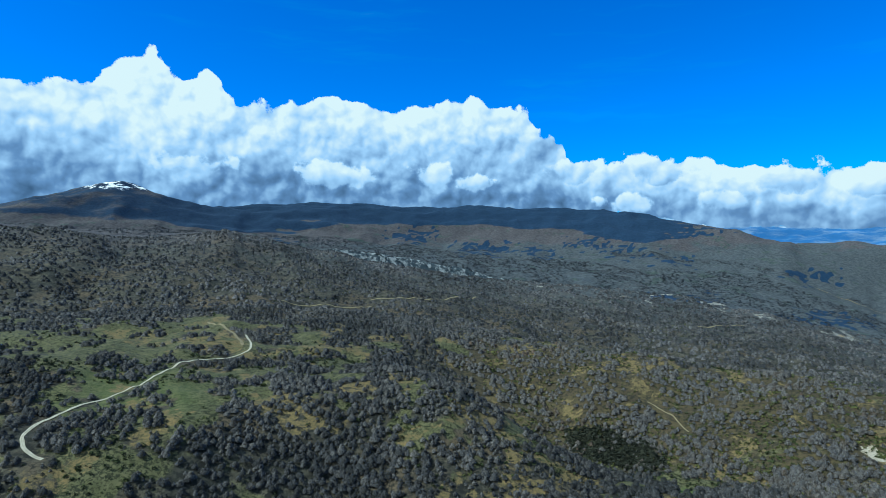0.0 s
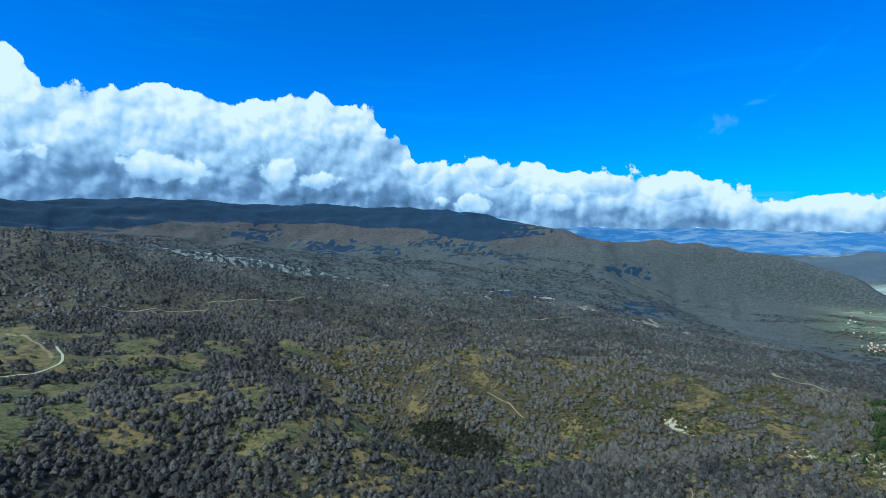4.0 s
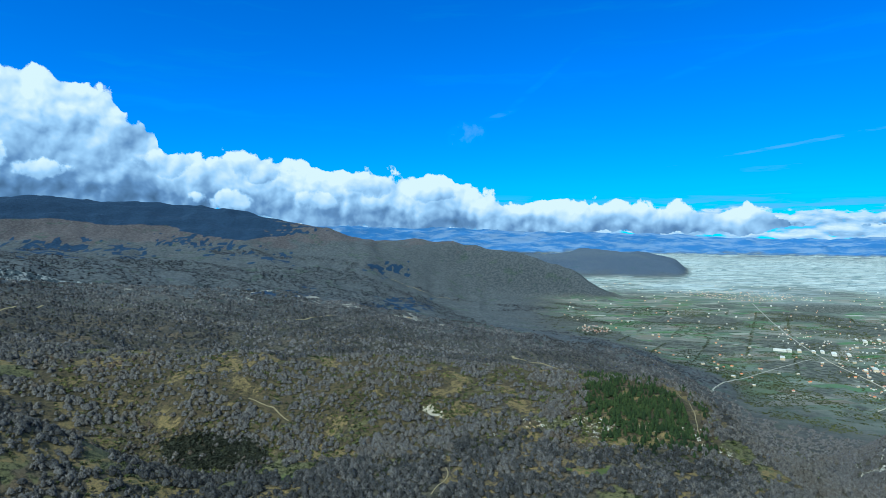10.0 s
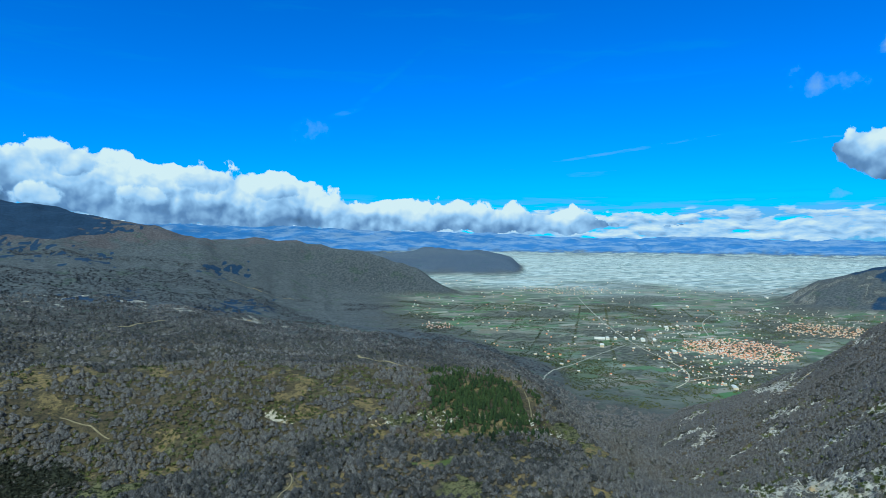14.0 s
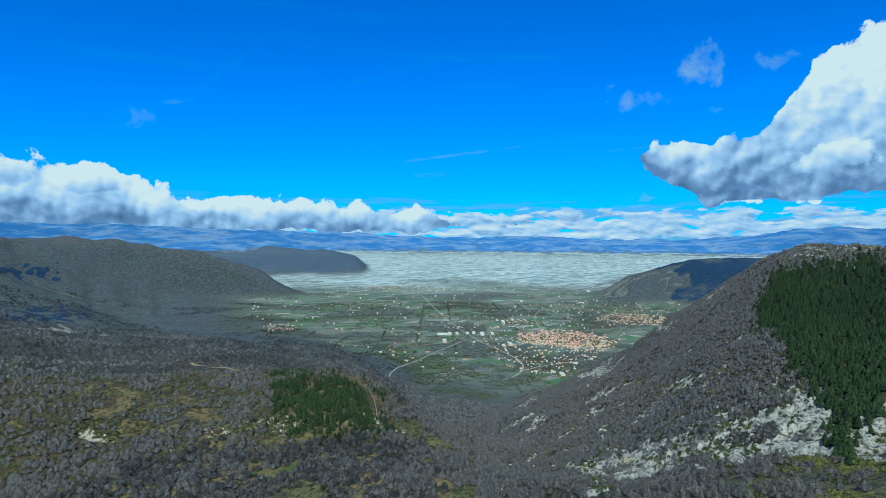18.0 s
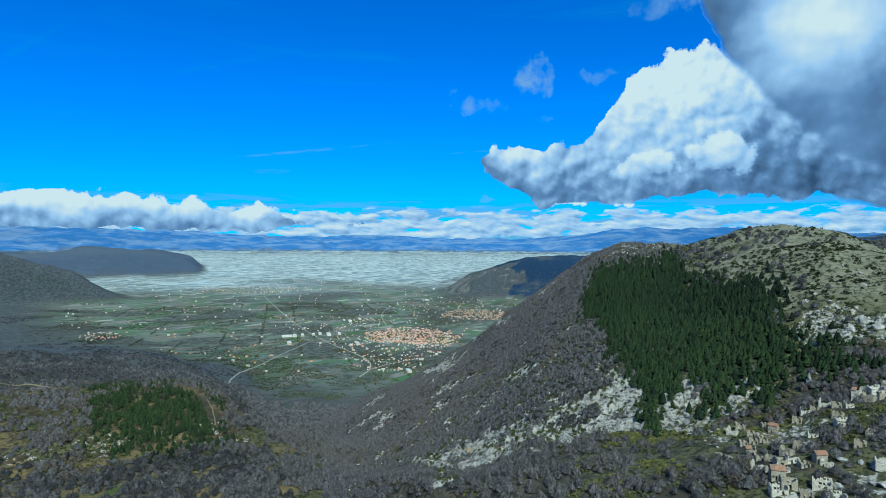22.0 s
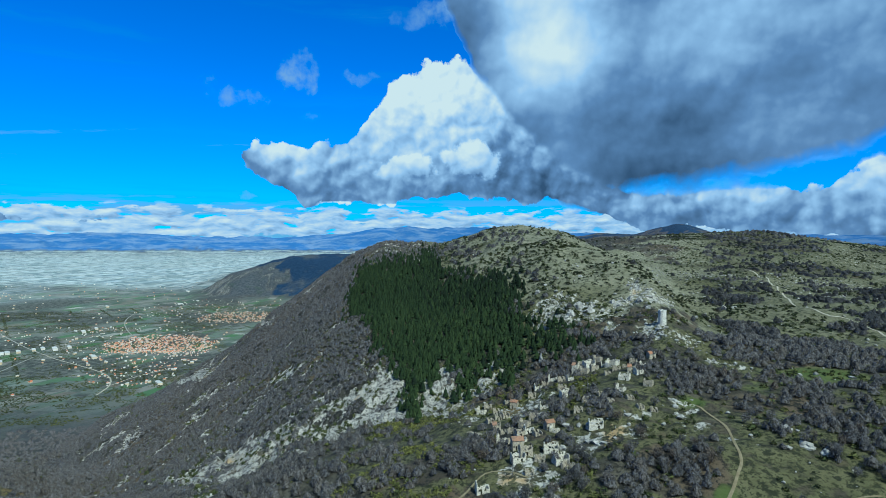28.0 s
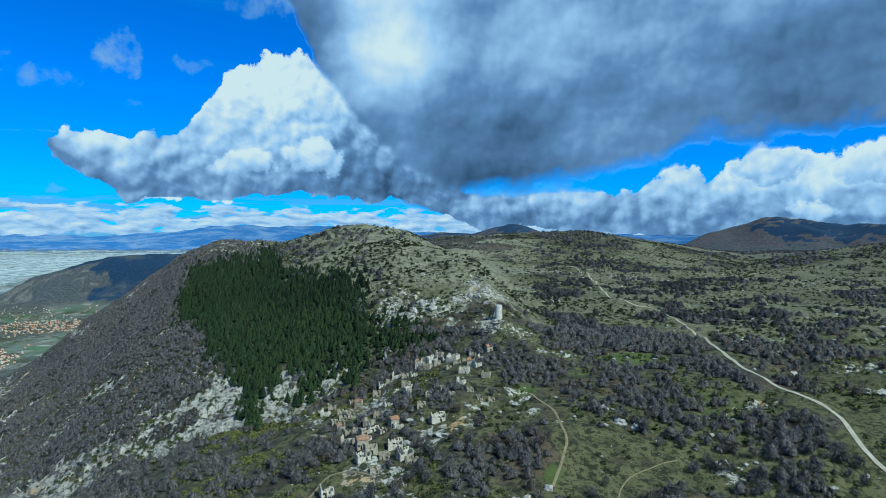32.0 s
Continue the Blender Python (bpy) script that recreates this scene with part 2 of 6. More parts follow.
shown = wmix(cover, deep, cloud)
w_back, w_out = wn.new("ShaderNodeBackground"), wn.new("ShaderNodeOutputWorld")
w_back.inputs["Strength"].default_value = 0.067
wl.new(shown, w_back.inputs["Color"])
wl.new(w_back.outputs[0], w_out.inputs["Surface"])
# ---- relief of the land ----
def lattice(ix, iy, seed):
    h = (ix.astype(np.int64) * 374761393 + iy.astype(np.int64) * 668265263 + seed * 974634777) & 0x7FFFFFFF
    h = ((h ^ (h >> 13)) * 1274126177) & 0x7FFFFFFF
    return ((h ^ (h >> 16)) & 0xFFFF) / 65535.0


def vnoise(x, y, size, seed=0):
    """Smooth noise from 0 to 1 with bumps of that size."""
    x, y = np.asarray(x) / size, np.asarray(y) / size
    ix, iy = np.floor(x), np.floor(y)
    fx, fy = x - ix, y - iy
    fx, fy = fx * fx * (3 - 2 * fx), fy * fy * (3 - 2 * fy)
    a, b = lattice(ix, iy, seed), lattice(ix + 1, iy, seed)
    c, d = lattice(ix, iy + 1, seed), lattice(ix + 1, iy + 1, seed)
    return (a + (b - a) * fx) * (1 - fy) + (c + (d - c) * fx) * fy


def fbm(x, y, size, seed=0, octaves=4):
    total, weight, amp = 0.0, 0.0, 1.0
    for k in range(octaves):
        total, weight = total + amp * vnoise(x + 17.3 * k, y - 9.1 * k, size / 2 ** k, seed + k), weight + amp
        amp *= 0.5
    return total / weight


def smooth(a, b, x):
    u = np.clip((x - a) / (b - a), 0, 1)
    return u * u * (3 - 2 * u)


P = 99  # stands for the height of the plain
# Lines of the relief from near to far: bearing, distance, angle up from the eye.
under_eye = ((-44, 40, -68), (166, 40, -68))
picture_foot = ((-44, 380, -24.5), (0, 400, -25), (40, 430, -25), (66, 430, -25), (85, 300, -25), (100, 240, -25), (120, 220, -25), (166, 235, -25))
near_shelf = ((-44, 470, -17.6), (-25, 480, -15.5), (-10, 560, -13), (-5, 600, -11.8), (0, 560, -14), (5, 540, -16.5), (10, 510, -19.3), (16, 490,
    -21.6), (24, 480, -22.6), (60, 480, -22), (70, 470, -22.5), (80, 340, -23), (96, 300, -21.3), (105, 300, -19.2), (110, 310, -17.3), (120, 330,
    -13.6), (126, 330, -13.8), (140, 330, -14), (155, 330, -14.5), (166, 330, -14.5))
hollow = ((-44, 600, -11.8), (-25, 620, -11), (-10, 720, -10.2), (-5, 700, -11.2), (0, 690, -13.2), (5, 670, -15.8), (10, 650, -18.2), (16, 600,
    -19.8), (28, 560, -19.8), (40, 560, -19.2), (50, 560, -18.8), (60, 580, -18.4), (66, 620, -18.6), (72, 600, -21), (79, 470, -21.2), (85, 440,
    -20.6), (90, 410, -18.9), (96, 400, -17.8), (105, 400, -15.4), (110, 400, -14), (114, 420, -11.3), (118, 440, -9.6), (123.7, 465, -7.4), (128,
    500, -8.2), (140, 500, -8.5), (155, 450, -9.5), (166, 450, -9.5))
near_crest = ((-44, 900, -7), (-20, 900, -7.4), (0, 900, -9), (11, 880, -9.9), (23, 850, -10.9), (38, 830, -11.4), (51, 820, -12.2), (57, 800, -12.7),
    (61, 790, -13.8), (63.5, 780, -15.4), (66, 800, -17.2), (69, 1100, -17.4), (74, 1250, -14.5), (79.8, 1200, -12.2), (83.6, 1150, -9.9), (86.5,
    1100, -7.6), (88.5, 1080, -6.06), (91.6, 1040, -4), (95.8, 1000, -1.2), (97.6, 990, -0.4), (103.4, 960, -0.25), (106, 930, 0.5), (108.8, 900,
    1.15), (110.9, 880, 1.25), (114.1, 820, 0.9), (118.2, 740, -0.4), (120.7, 680, -1.7), (122.7, 600, -3.2), (124.2, 580, -4.9), (126, 640, -5.3),
    (130, 800, -4.6), (140, 800, -5), (150, 800, -5), (166, 800, -5))
behind_crest = ((-44, 1200, -5), (0, 1250, -6.9), (8, 1250, -8.6), (11, 1150, -10.6), (23, 1150, -11.9), (38, 1130, -12.6), (51, 1100, -13.6), (57,
    1100, -14.4), (61, 1100, -15.6), (66, 1200, -17.4), (69, 1350, -17.8), (74, 1450, -16.4), (80, 1400, -14.5), (86, 1300, -11), (92, 1240, -7.5),
    (97, 1200, -4), (104, 1160, -3.2), (110, 1080, -2.5), (114, 1040, -2.4), (120, 950, -2.9), (125, 950, -3.6), (130, 1150, -2.6), (140, 1150, -3.3),
    (150, 1150, -3.2), (166, 1150, -3))
plateau_edge = ((-44, 2000, 1.3), (-33, 2000, 1), (-29, 2000, 0.3), (-24.6, 2050, 0.5), (-20, 2050, 0.9), (-17.6, 2100, 0.45), (-14, 2100, -0.3),
    (-10, 2150, -1.1), (-5.6, 2200, -2.1), (3.6, 2300, -3.55), (13, 2350, -4), (19, 2400, -4.4), (26, 2400, -5.1), (31, 2400, -5.8), (36, 2400,
    -7.2), (43.6, 2500, -8.1), (51.7, 2500, -8.9), (57, 2200, -10.4), (60, 2000, -12), (64, 2100, -14.5), (70, 2300, -14), (84, 2500, P), (98, 2500,
    P), (106, 2200, -5), (112, 2000, -0.6), (118, 2000, 0.4), (127, 2000, 0.95), (131, 2000, 1), (135, 2000, 0.55), (138.4, 2000, 0), (142.2, 2000,
    -0.6), (145.3, 2000, -1.25), (148.6, 2000, -0.9), (151.8, 2000, -0.45), (155, 2000, 0.05), (166, 2000, 0.6))
gorge = ((-44, 2600, 0.3), (-20, 2700, 0), (-12, 3150, -2), (-8, 3190, -3), (-5, 3190, -3.6), (0, 3190, -4.4), (5, 3190, -4.9), (10, 3150, -5), (20, 3000, -5.2), (30, 3100, -6.4), (36, 3300, -7.8), (45, 3500, -8.7),
    (51, 3700, -8.6), (58, 3600, P), (108, 3600, P), (114, 2800, -1), (125.4, 2700, 0.6), (138, 2700, -0.6), (166, 2700, -0.5))
gorge_rim = ((-44, 3500, 0.6), (-25, 3500, 0.4), (-10, 3300, -0.9), (-5, 3300, -1.35), (0, 3300, -2.1), (4, 3320, -2.8), (10, 3450, -3.4), (20, 3700, -3.8), (30, 4200, -4.6), (38, 4600,
    -6.2), (45, 4800, -6.9), (53, 4900, P), (108, 4900, P), (113, 3600, 0.2), (118, 3400, 0.85), (121.4, 3300, 0.75), (123, 3200, 1.3), (125.4, 3200,
    1.75), (127.6, 3200, 1), (131, 3200, 0.6), (136, 3200, -0.2), (142, 3200, -1.6), (166, 3200, -1))
foothill = ((-44, 5200, 1.5), (-25, 5200, 1.4), (-10, 5200, 0.4), (0, 5200, -0.6), (10, 5200, -0.8), (20, 5200, -1), (30, 5200, -2.4), (36, 5400,
    -4.4), (42, 5600, -5.6), (50, 5600, P), (108, 5600, P), (114, 5200, -1), (138, 5200, -1.5), (166, 5200, -1))
main_ridge = ((-44, 7600, 2.6), (-36.6, 7600, 3.1), (-34.4, 7600, 3.8), (-31, 7600, 4.7), (-28.3, 7600, 5.05), (-26.4, 7600, 4.5), (-23.3, 7800, 3.6),
    (-21, 8200, 3.2), (-16, 8400, 3.4), (-10, 8400, 3.62), (-3.5, 8400, 3.5), (5.4, 8200, 3.4), (14, 8000, 3.2), (19, 7600, 2.55), (23, 7200, 1.9),
    (26, 6800, 1.3), (27.7, 6500, 0.8), (30.2, 6300, 0.2), (33.4, 6200, -1), (36.6, 6200, -2.5), (40, 6200, -4), (44, 6200, -5.2), (50, 6200, P), (80,
    6200, P), (90, 6200, -4), (100, 6200, -2.5), (120, 6200, -1), (138, 6200, -1), (142.2, 7000, 1.1), (146.5, 7000, 2.25), (149.4, 7000, 2.2),
    (152.5, 7000, 1.85), (155, 7000, 1.9), (166, 7000, 1.8))
round_hill = ((-44, 9000, 1.5), (-10, 9400, 2.4), (14, 9000, 2), (23, 8200, 0.8), (28, 7800, -0.2), (31.4, 7600, 0.05), (34, 7400, 0.32), (38, 7200,
    0.08), (42.7, 6900, -0.55), (47.4, 6700, -1.75), (50, 6600, -2.75), (52.4, 6500, -4.5), (53.4, 6500, P), (80.4, 7000, P), (81.2, 7000, -4.4),
    (83.4, 7000, -3.05), (86.5, 7000, -2.05), (89.4, 7000, -1.4), (92.7, 7000, -1.2), (100, 7000, -1), (120, 7000, -0.8), (140, 8000, 0), (166, 8000,
    0.8))
back_of_hills = ((-44, 10500, 0.5), (20, 10500, 0.5), (30, 10000, -1.5), (44, 9600, P), (82, 9600, P), (90, 9600, -2.4), (100, 9600, -1.6), (166,
    9600, -0.6))
cape = ((-44, 13500, 0.5), (26, 13500, 0), (40, 13500, -1.3), (47.4, 13000, -0.95), (50.4, 13000, -0.55), (55.2, 13000, -0.6), (58.6, 13000, -1.5),
    (59.4, 13000, P), (100, 13000, P), (166, 13000, -1))
far_plain = ((-44, 17000, 0.2), (40, 17000, -1.9), (60, 17000, P), (100, 17000, P), (166, 17000, -1))
plain_end = ((-44, 30000, 0), (26, 30000, -0.6), (50, 30000, -1.05), (100, 30000, -1), (166, 30000, -0.8))
far_range = ((-44, 42000, 0.9), (26.6, 42000, 1.42), (36.8, 42000, 1.3), (38.2, 42000, 1.5), (40, 42000, 1.22), (45, 42000, 1), (54, 42000, 0.9), (59,
    42000, 0.78), (65.7, 42000, 0.42), (74, 42000, 0.6), (80, 42000, 0.38), (89, 42000, 0.3), (95, 42000, 0.84), (97.6, 42000, 1.4), (100, 42000,
    1.5), (102, 42000, 1.15), (104.4, 42000, 1.45), (110, 42000, 1.3), (120, 42000, 0.8), (166, 42000, 0.6))
LINES = (under_eye, picture_foot, near_shelf, hollow, near_crest, behind_crest, plateau_edge, gorge, gorge_rim, foothill, main_ridge, round_hill, back_of_hills, cape, far_plain, plain_end, far_range)
AZ = np.concatenate([np.arange(-44, 166.01, 0.25), np.arange(169, 315, 3.0)])
RANGES = np.concatenate([np.geomspace(45, 200, 18)[:-1], np.geomspace(200, 1500, 220)[:-1], np.geomspace(1500, 9000, 150)[:-1], np.geomspace(9000, 41900, 50)])
NA, NR = len(AZ), len(RANGES)


def spread(line):
    """Distance and angle of one line at every bearing; behind the eye it runs round from its end to its start."""
    az = [a for a, d, e in line] + [line[0][0] + 360]
    d = [d for a, d, e in line] + [line[0][1]]
    e = [(-math.degrees(math.atan(600 / q)) if e == P else e) for a, q, e in line]
    e.append(e[0])
    rs, es = np.interp(AZ, az, d), np.interp(AZ, az, e)
    kernel = np.array([1, 2, 3, 2, 1]) / 9
    soft = lambda v: np.concatenate([v[:2], np.convolve(v, kernel, "valid"), v[-2:]])
    return soft(rs), soft(es)


def relief():
    """Heights over the plan, bearings by distances."""
    rk, ek = np.array([spread(line) for line in LINES]).transpose(1, 0, 2)
    zk = np.maximum(600 + rk * np.tan(np.radians(ek)), 0)
    s = np.log(rk)
    h, dz = np.diff(s, axis=0), np.diff(zk, axis=0)
    m = dz / h
    d = np.zeros_like(zk)
    same = m[:-1] * m[1:] > 0
    w1, w2 = 2 * h[1:] + h[:-1], h[1:] + 2 * h[:-1]
    with np.errstate(divide="ignore", invalid="ignore"):
        d[1:-1] = np.where(same, (w1 + w2) / (w1 / m[:-1] + w2 / m[1:]), 0)
    d[0], d[-1] = m[0], m[-1]
    z = np.zeros((NA, NR))
    lr = np.log(RANGES)
    for j in range(NA):
        k = np.clip(np.searchsorted(s[:, j], lr) - 1, 0, len(LINES) - 2)
        u = (lr - s[k, j]) / h[k, j]
        z[j] = ((1 + 2 * u) * (1 - u) ** 2 * zk[k, j] + u * (1 - u) ** 2 * h[k, j] * d[k, j]
                + u * u * (3 - 2 * u) * zk[k + 1, j] + u * u * (u - 1) * h[k, j] * d[k + 1, j])
    return np.maximum(z, 0)


A2, R2 = np.meshgrid(np.radians(AZ), RANGES, indexing="ij")
X2, Y2 = R2 * np.sin(A2), R2 * np.cos(A2)
BASE = relief()
# gullies and knolls, larger with distance; none on the plain
upland = smooth(8, 90, BASE)
Z2 = BASE + upland * ((fbm(X2, Y2, 90, 3) - 0.5) * np.clip(R2 * 0.04, 0, 26) * (1 - smooth(900, 2500, R2))
                      + (fbm(X2, Y2, 22, 9, 3) - 0.5) * 4.0 * (1 - smooth(500, 1500, R2))
                      - np.abs(fbm(X2, Y2, 260, 15) - 0.5) * np.clip((R2 - 550) * 0.06, 0, 60) * (1 - smooth(3000, 5000, R2)) * (1 - smooth(66, 72, np.degrees(A2)))
                      - np.abs(fbm(X2, Y2, 520, 21) - 0.5) * np.clip((R2 - 1000) * 0.05, 0, 130) * (1 - smooth(6000, 14000, R2))
                      - np.abs(fbm(X2, Y2, 1500, 31, 5) - 0.5) * np.clip((R2 - 3500) * 0.08, 0, 300))
# ravines that run down the slopes towards the valleys
deg = np.degrees(A2)
runs = np.abs(fbm(deg * 100 + 120 * (fbm(X2, Y2, 700, 33) - 0.5), R2 * 0.12, 260, 37, 5) - 0.5)
gullies = np.abs(fbm(deg * 30 + 40 * (fbm(X2, Y2, 160, 34) - 0.5), R2 * 0.2, 130, 39, 5) - 0.5)
Z2 = Z2 - upland * runs * (75 * smooth(3400, 5200, R2) * (1 - smooth(8800, 9800, R2)) * (1 - 0.6 * smooth(80, 100, deg)) + 600 * smooth(10000, 20000, R2))
Z2 = Z2 - upland * gullies * 38 * smooth(700, 1300, R2) * (1 - smooth(2200, 2900, R2)) * (1 - smooth(66, 72, deg))
Z2 = np.maximum(Z2, 0)
E2 = np.degrees(np.arctan2(Z2 - 600, R2))


def drawn_in(r):
    """Distances as built: true to 2 km, then drawn in towards 4.8 km along the line of sight."""
    return np.where(r < 2000, r, 2000 + 2800 * (np.maximum(r, 2000) - 2000) / (np.maximum(r, 2000) + 800))


def at_plan(az, r):
    """Built position of the ground at a bearing and true distance, and the scale there; arrays or numbers."""
    az, r = np.asarray(az, float), np.asarray(r, float)
    j = np.clip((az + 44) / 0.25, 0, 838.999)
    i = np.clip(np.interp(r, RANGES, np.arange(NR)), 0, NR - 1.001)
    j0, i0 = j.astype(int), i.astype(int)
    fj, fi = j - j0, i - i0
    z = (Z2[j0, i0] * (1 - fi) + Z2[j0, i0 + 1] * fi) * (1 - fj) + (Z2[j0 + 1, i0] * (1 - fi) + Z2[j0 + 1, i0 + 1] * fi) * fj
    g = drawn_in(r) / r
    a = np.radians(az)
    return np.stack([r * np.sin(a) * g, r * np.cos(a) * g, 600 + (z - 600) * g], -1), g


def seen_at(az, el):
    """True distance at which the sight line along a bearing and angle first meets the ground."""
    j = int(round((az + 44) / 0.25))
    i = int(np.argmax(E2[j] >= el))
    i = max(i, 1)
    u = (el - E2[j, i - 1]) / max(E2[j, i] - E2[j, i - 1], 1e-6)
    return float(RANGES[i - 1] + (RANGES[i] - RANGES[i - 1]) * min(max(u, 0), 1))


def inside(az, el, poly):
    """Which of the points lie in a polygon of bearings and angles."""
    hit = np.zeros(np.shape(az), bool)
    for (x0, y0), (x1, y1) in zip(poly, poly[1:] + poly[:1]):
        cross = ((y0 > el) != (y1 > el)) & (az < (x1 - x0) * (el - y0) / ((y1 - y0) or 1e-9) + x0)
        hit ^= cross
    return hit


def quick_mesh(name, verts, faces):
    """A mesh from numpy arrays; faces all of one size."""
    me = bpy.data.meshes.new(name)
    n, k = faces.shape
    me.vertices.add(len(verts))
    me.vertices.foreach_set("co", np.ascontiguousarray(verts, np.float32).ravel())
    me.loops.add(n * k)
    me.loops.foreach_set("vertex_index", np.ascontiguousarray(faces, np.int32).ravel())
    me.polygons.add(n)
    me.polygons.foreach_set("loop_start", np.arange(0, n * k, k, dtype=np.int32))
    me.update(calc_edges=True)
    return me
# ---- materials ----
class Nodes:
    """A small writer of node materials."""

    def __init__(self, name):
        self.m = bpy.data.materials.new(name)
        self.m.use_nodes = True
        self.t = self.m.node_tree
        self.b = self.t.nodes["Principled BSDF"]
        self.b.inputs["Specular IOR Level"].default_value = 0.2

    def node(self, kind, **given):
        n = self.t.nodes.new(kind)
        for key, value in given.items():
            n.inputs[key.replace("_", " ")].default_value = value
        return n

    def link(self, a, b):
        self.t.links.new(a, b)
        return b.node

    def attr(self, name, out="Fac"):
        n = self.t.nodes.new("ShaderNodeAttribute")
        n.attribute_name = name
        return n.outputs[out]

    def noise(self, where, scale, detail=3.0, rough=0.55, kind="FBM"):
        n = self.node("ShaderNodeTexNoise", Scale=scale, Detail=detail, Roughness=rough)
        if where is not None:
            self.link(where, n.inputs["Vector"])
        return n.outputs["Fac"]

    def ramp(self, fac, *stops):
        n = self.t.nodes.new("ShaderNodeValToRGB")
        while len(n.color_ramp.elements) < len(stops):
            n.color_ramp.elements.new(0.5)
        for e, (at, c) in zip(n.color_ramp.elements, stops):
            e.position = at
            e.color = (*c, 1) if len(c) == 3 else c
        self.link(fac, n.inputs["Fac"])
        return n.outputs["Color"]

    def span(self, fac, a, b):
        n = self.node("ShaderNodeMapRange")
        n.interpolation_type = "SMOOTHSTEP"
        n.inputs["From Min"].default_value, n.inputs["From Max"].default_value = a, b
        self.link(fac, n.inputs["Value"])
        return n.outputs["Result"]

    def math(self, op, a, b):
        n = self.t.nodes.new("ShaderNodeMath")
        n.operation = op
        for v, s in ((a, n.inputs[0]), (b, n.inputs[1])):
            if isinstance(v, (int, float)):
                s.default_value = v
            else:
                self.link(v, s)
        return n.outputs[0]

    def mix(self, fac, a, b, how="MIX"):
        n = self.t.nodes.new("ShaderNodeMix")
        n.data_type, n.blend_type = "RGBA", how
        for v, s in ((fac, n.inputs[0]), (a, n.inputs[6]), (b, n.inputs[7])):
            if isinstance(v, (int, float)):
                s.default_value = v
            elif isinstance(v, tuple):
                s.default_value = (*v, 1)
            else:
                self.link(v, s)
        return n.outputs[2]

    def bump(self, height, distance, strength=1.0):
        n = self.node("ShaderNodeBump", Distance=distance, Strength=strength)
        self.link(height, n.inputs["Height"])
        self.link(n.outputs[0], self.b.inputs["Normal"])

    def done(self, colour, rough=0.9):
        if isinstance(colour, tuple):
            self.b.inputs["Base Color"].default_value = (*colour, 1)
        else:
            self.link(colour, self.b.inputs["Base Color"])
        self.b.inputs["Roughness"].default_value = rough
        return self.m


def plain_mat(name, c1, c2, scale=1.0, rough=0.9, vary=0.0):
    """Two mottled colours, varied from piece to piece."""
    n = Nodes(name)
    where = n.node("ShaderNodeTexCoord").outputs["Object"]
    col = n.mix(n.span(n.noise(where, scale, 4), 0.35, 0.65), c1, c2)
    if vary:
        info = n.node("ShaderNodeObjectInfo").outputs["Random"]
        col = n.mix(n.math("MULTIPLY", info, vary), col, tuple(0.35 * v for v in c1))
    n.bump(n.noise(where, scale * 6, 3), 0.05)
    return n.done(col, rough)


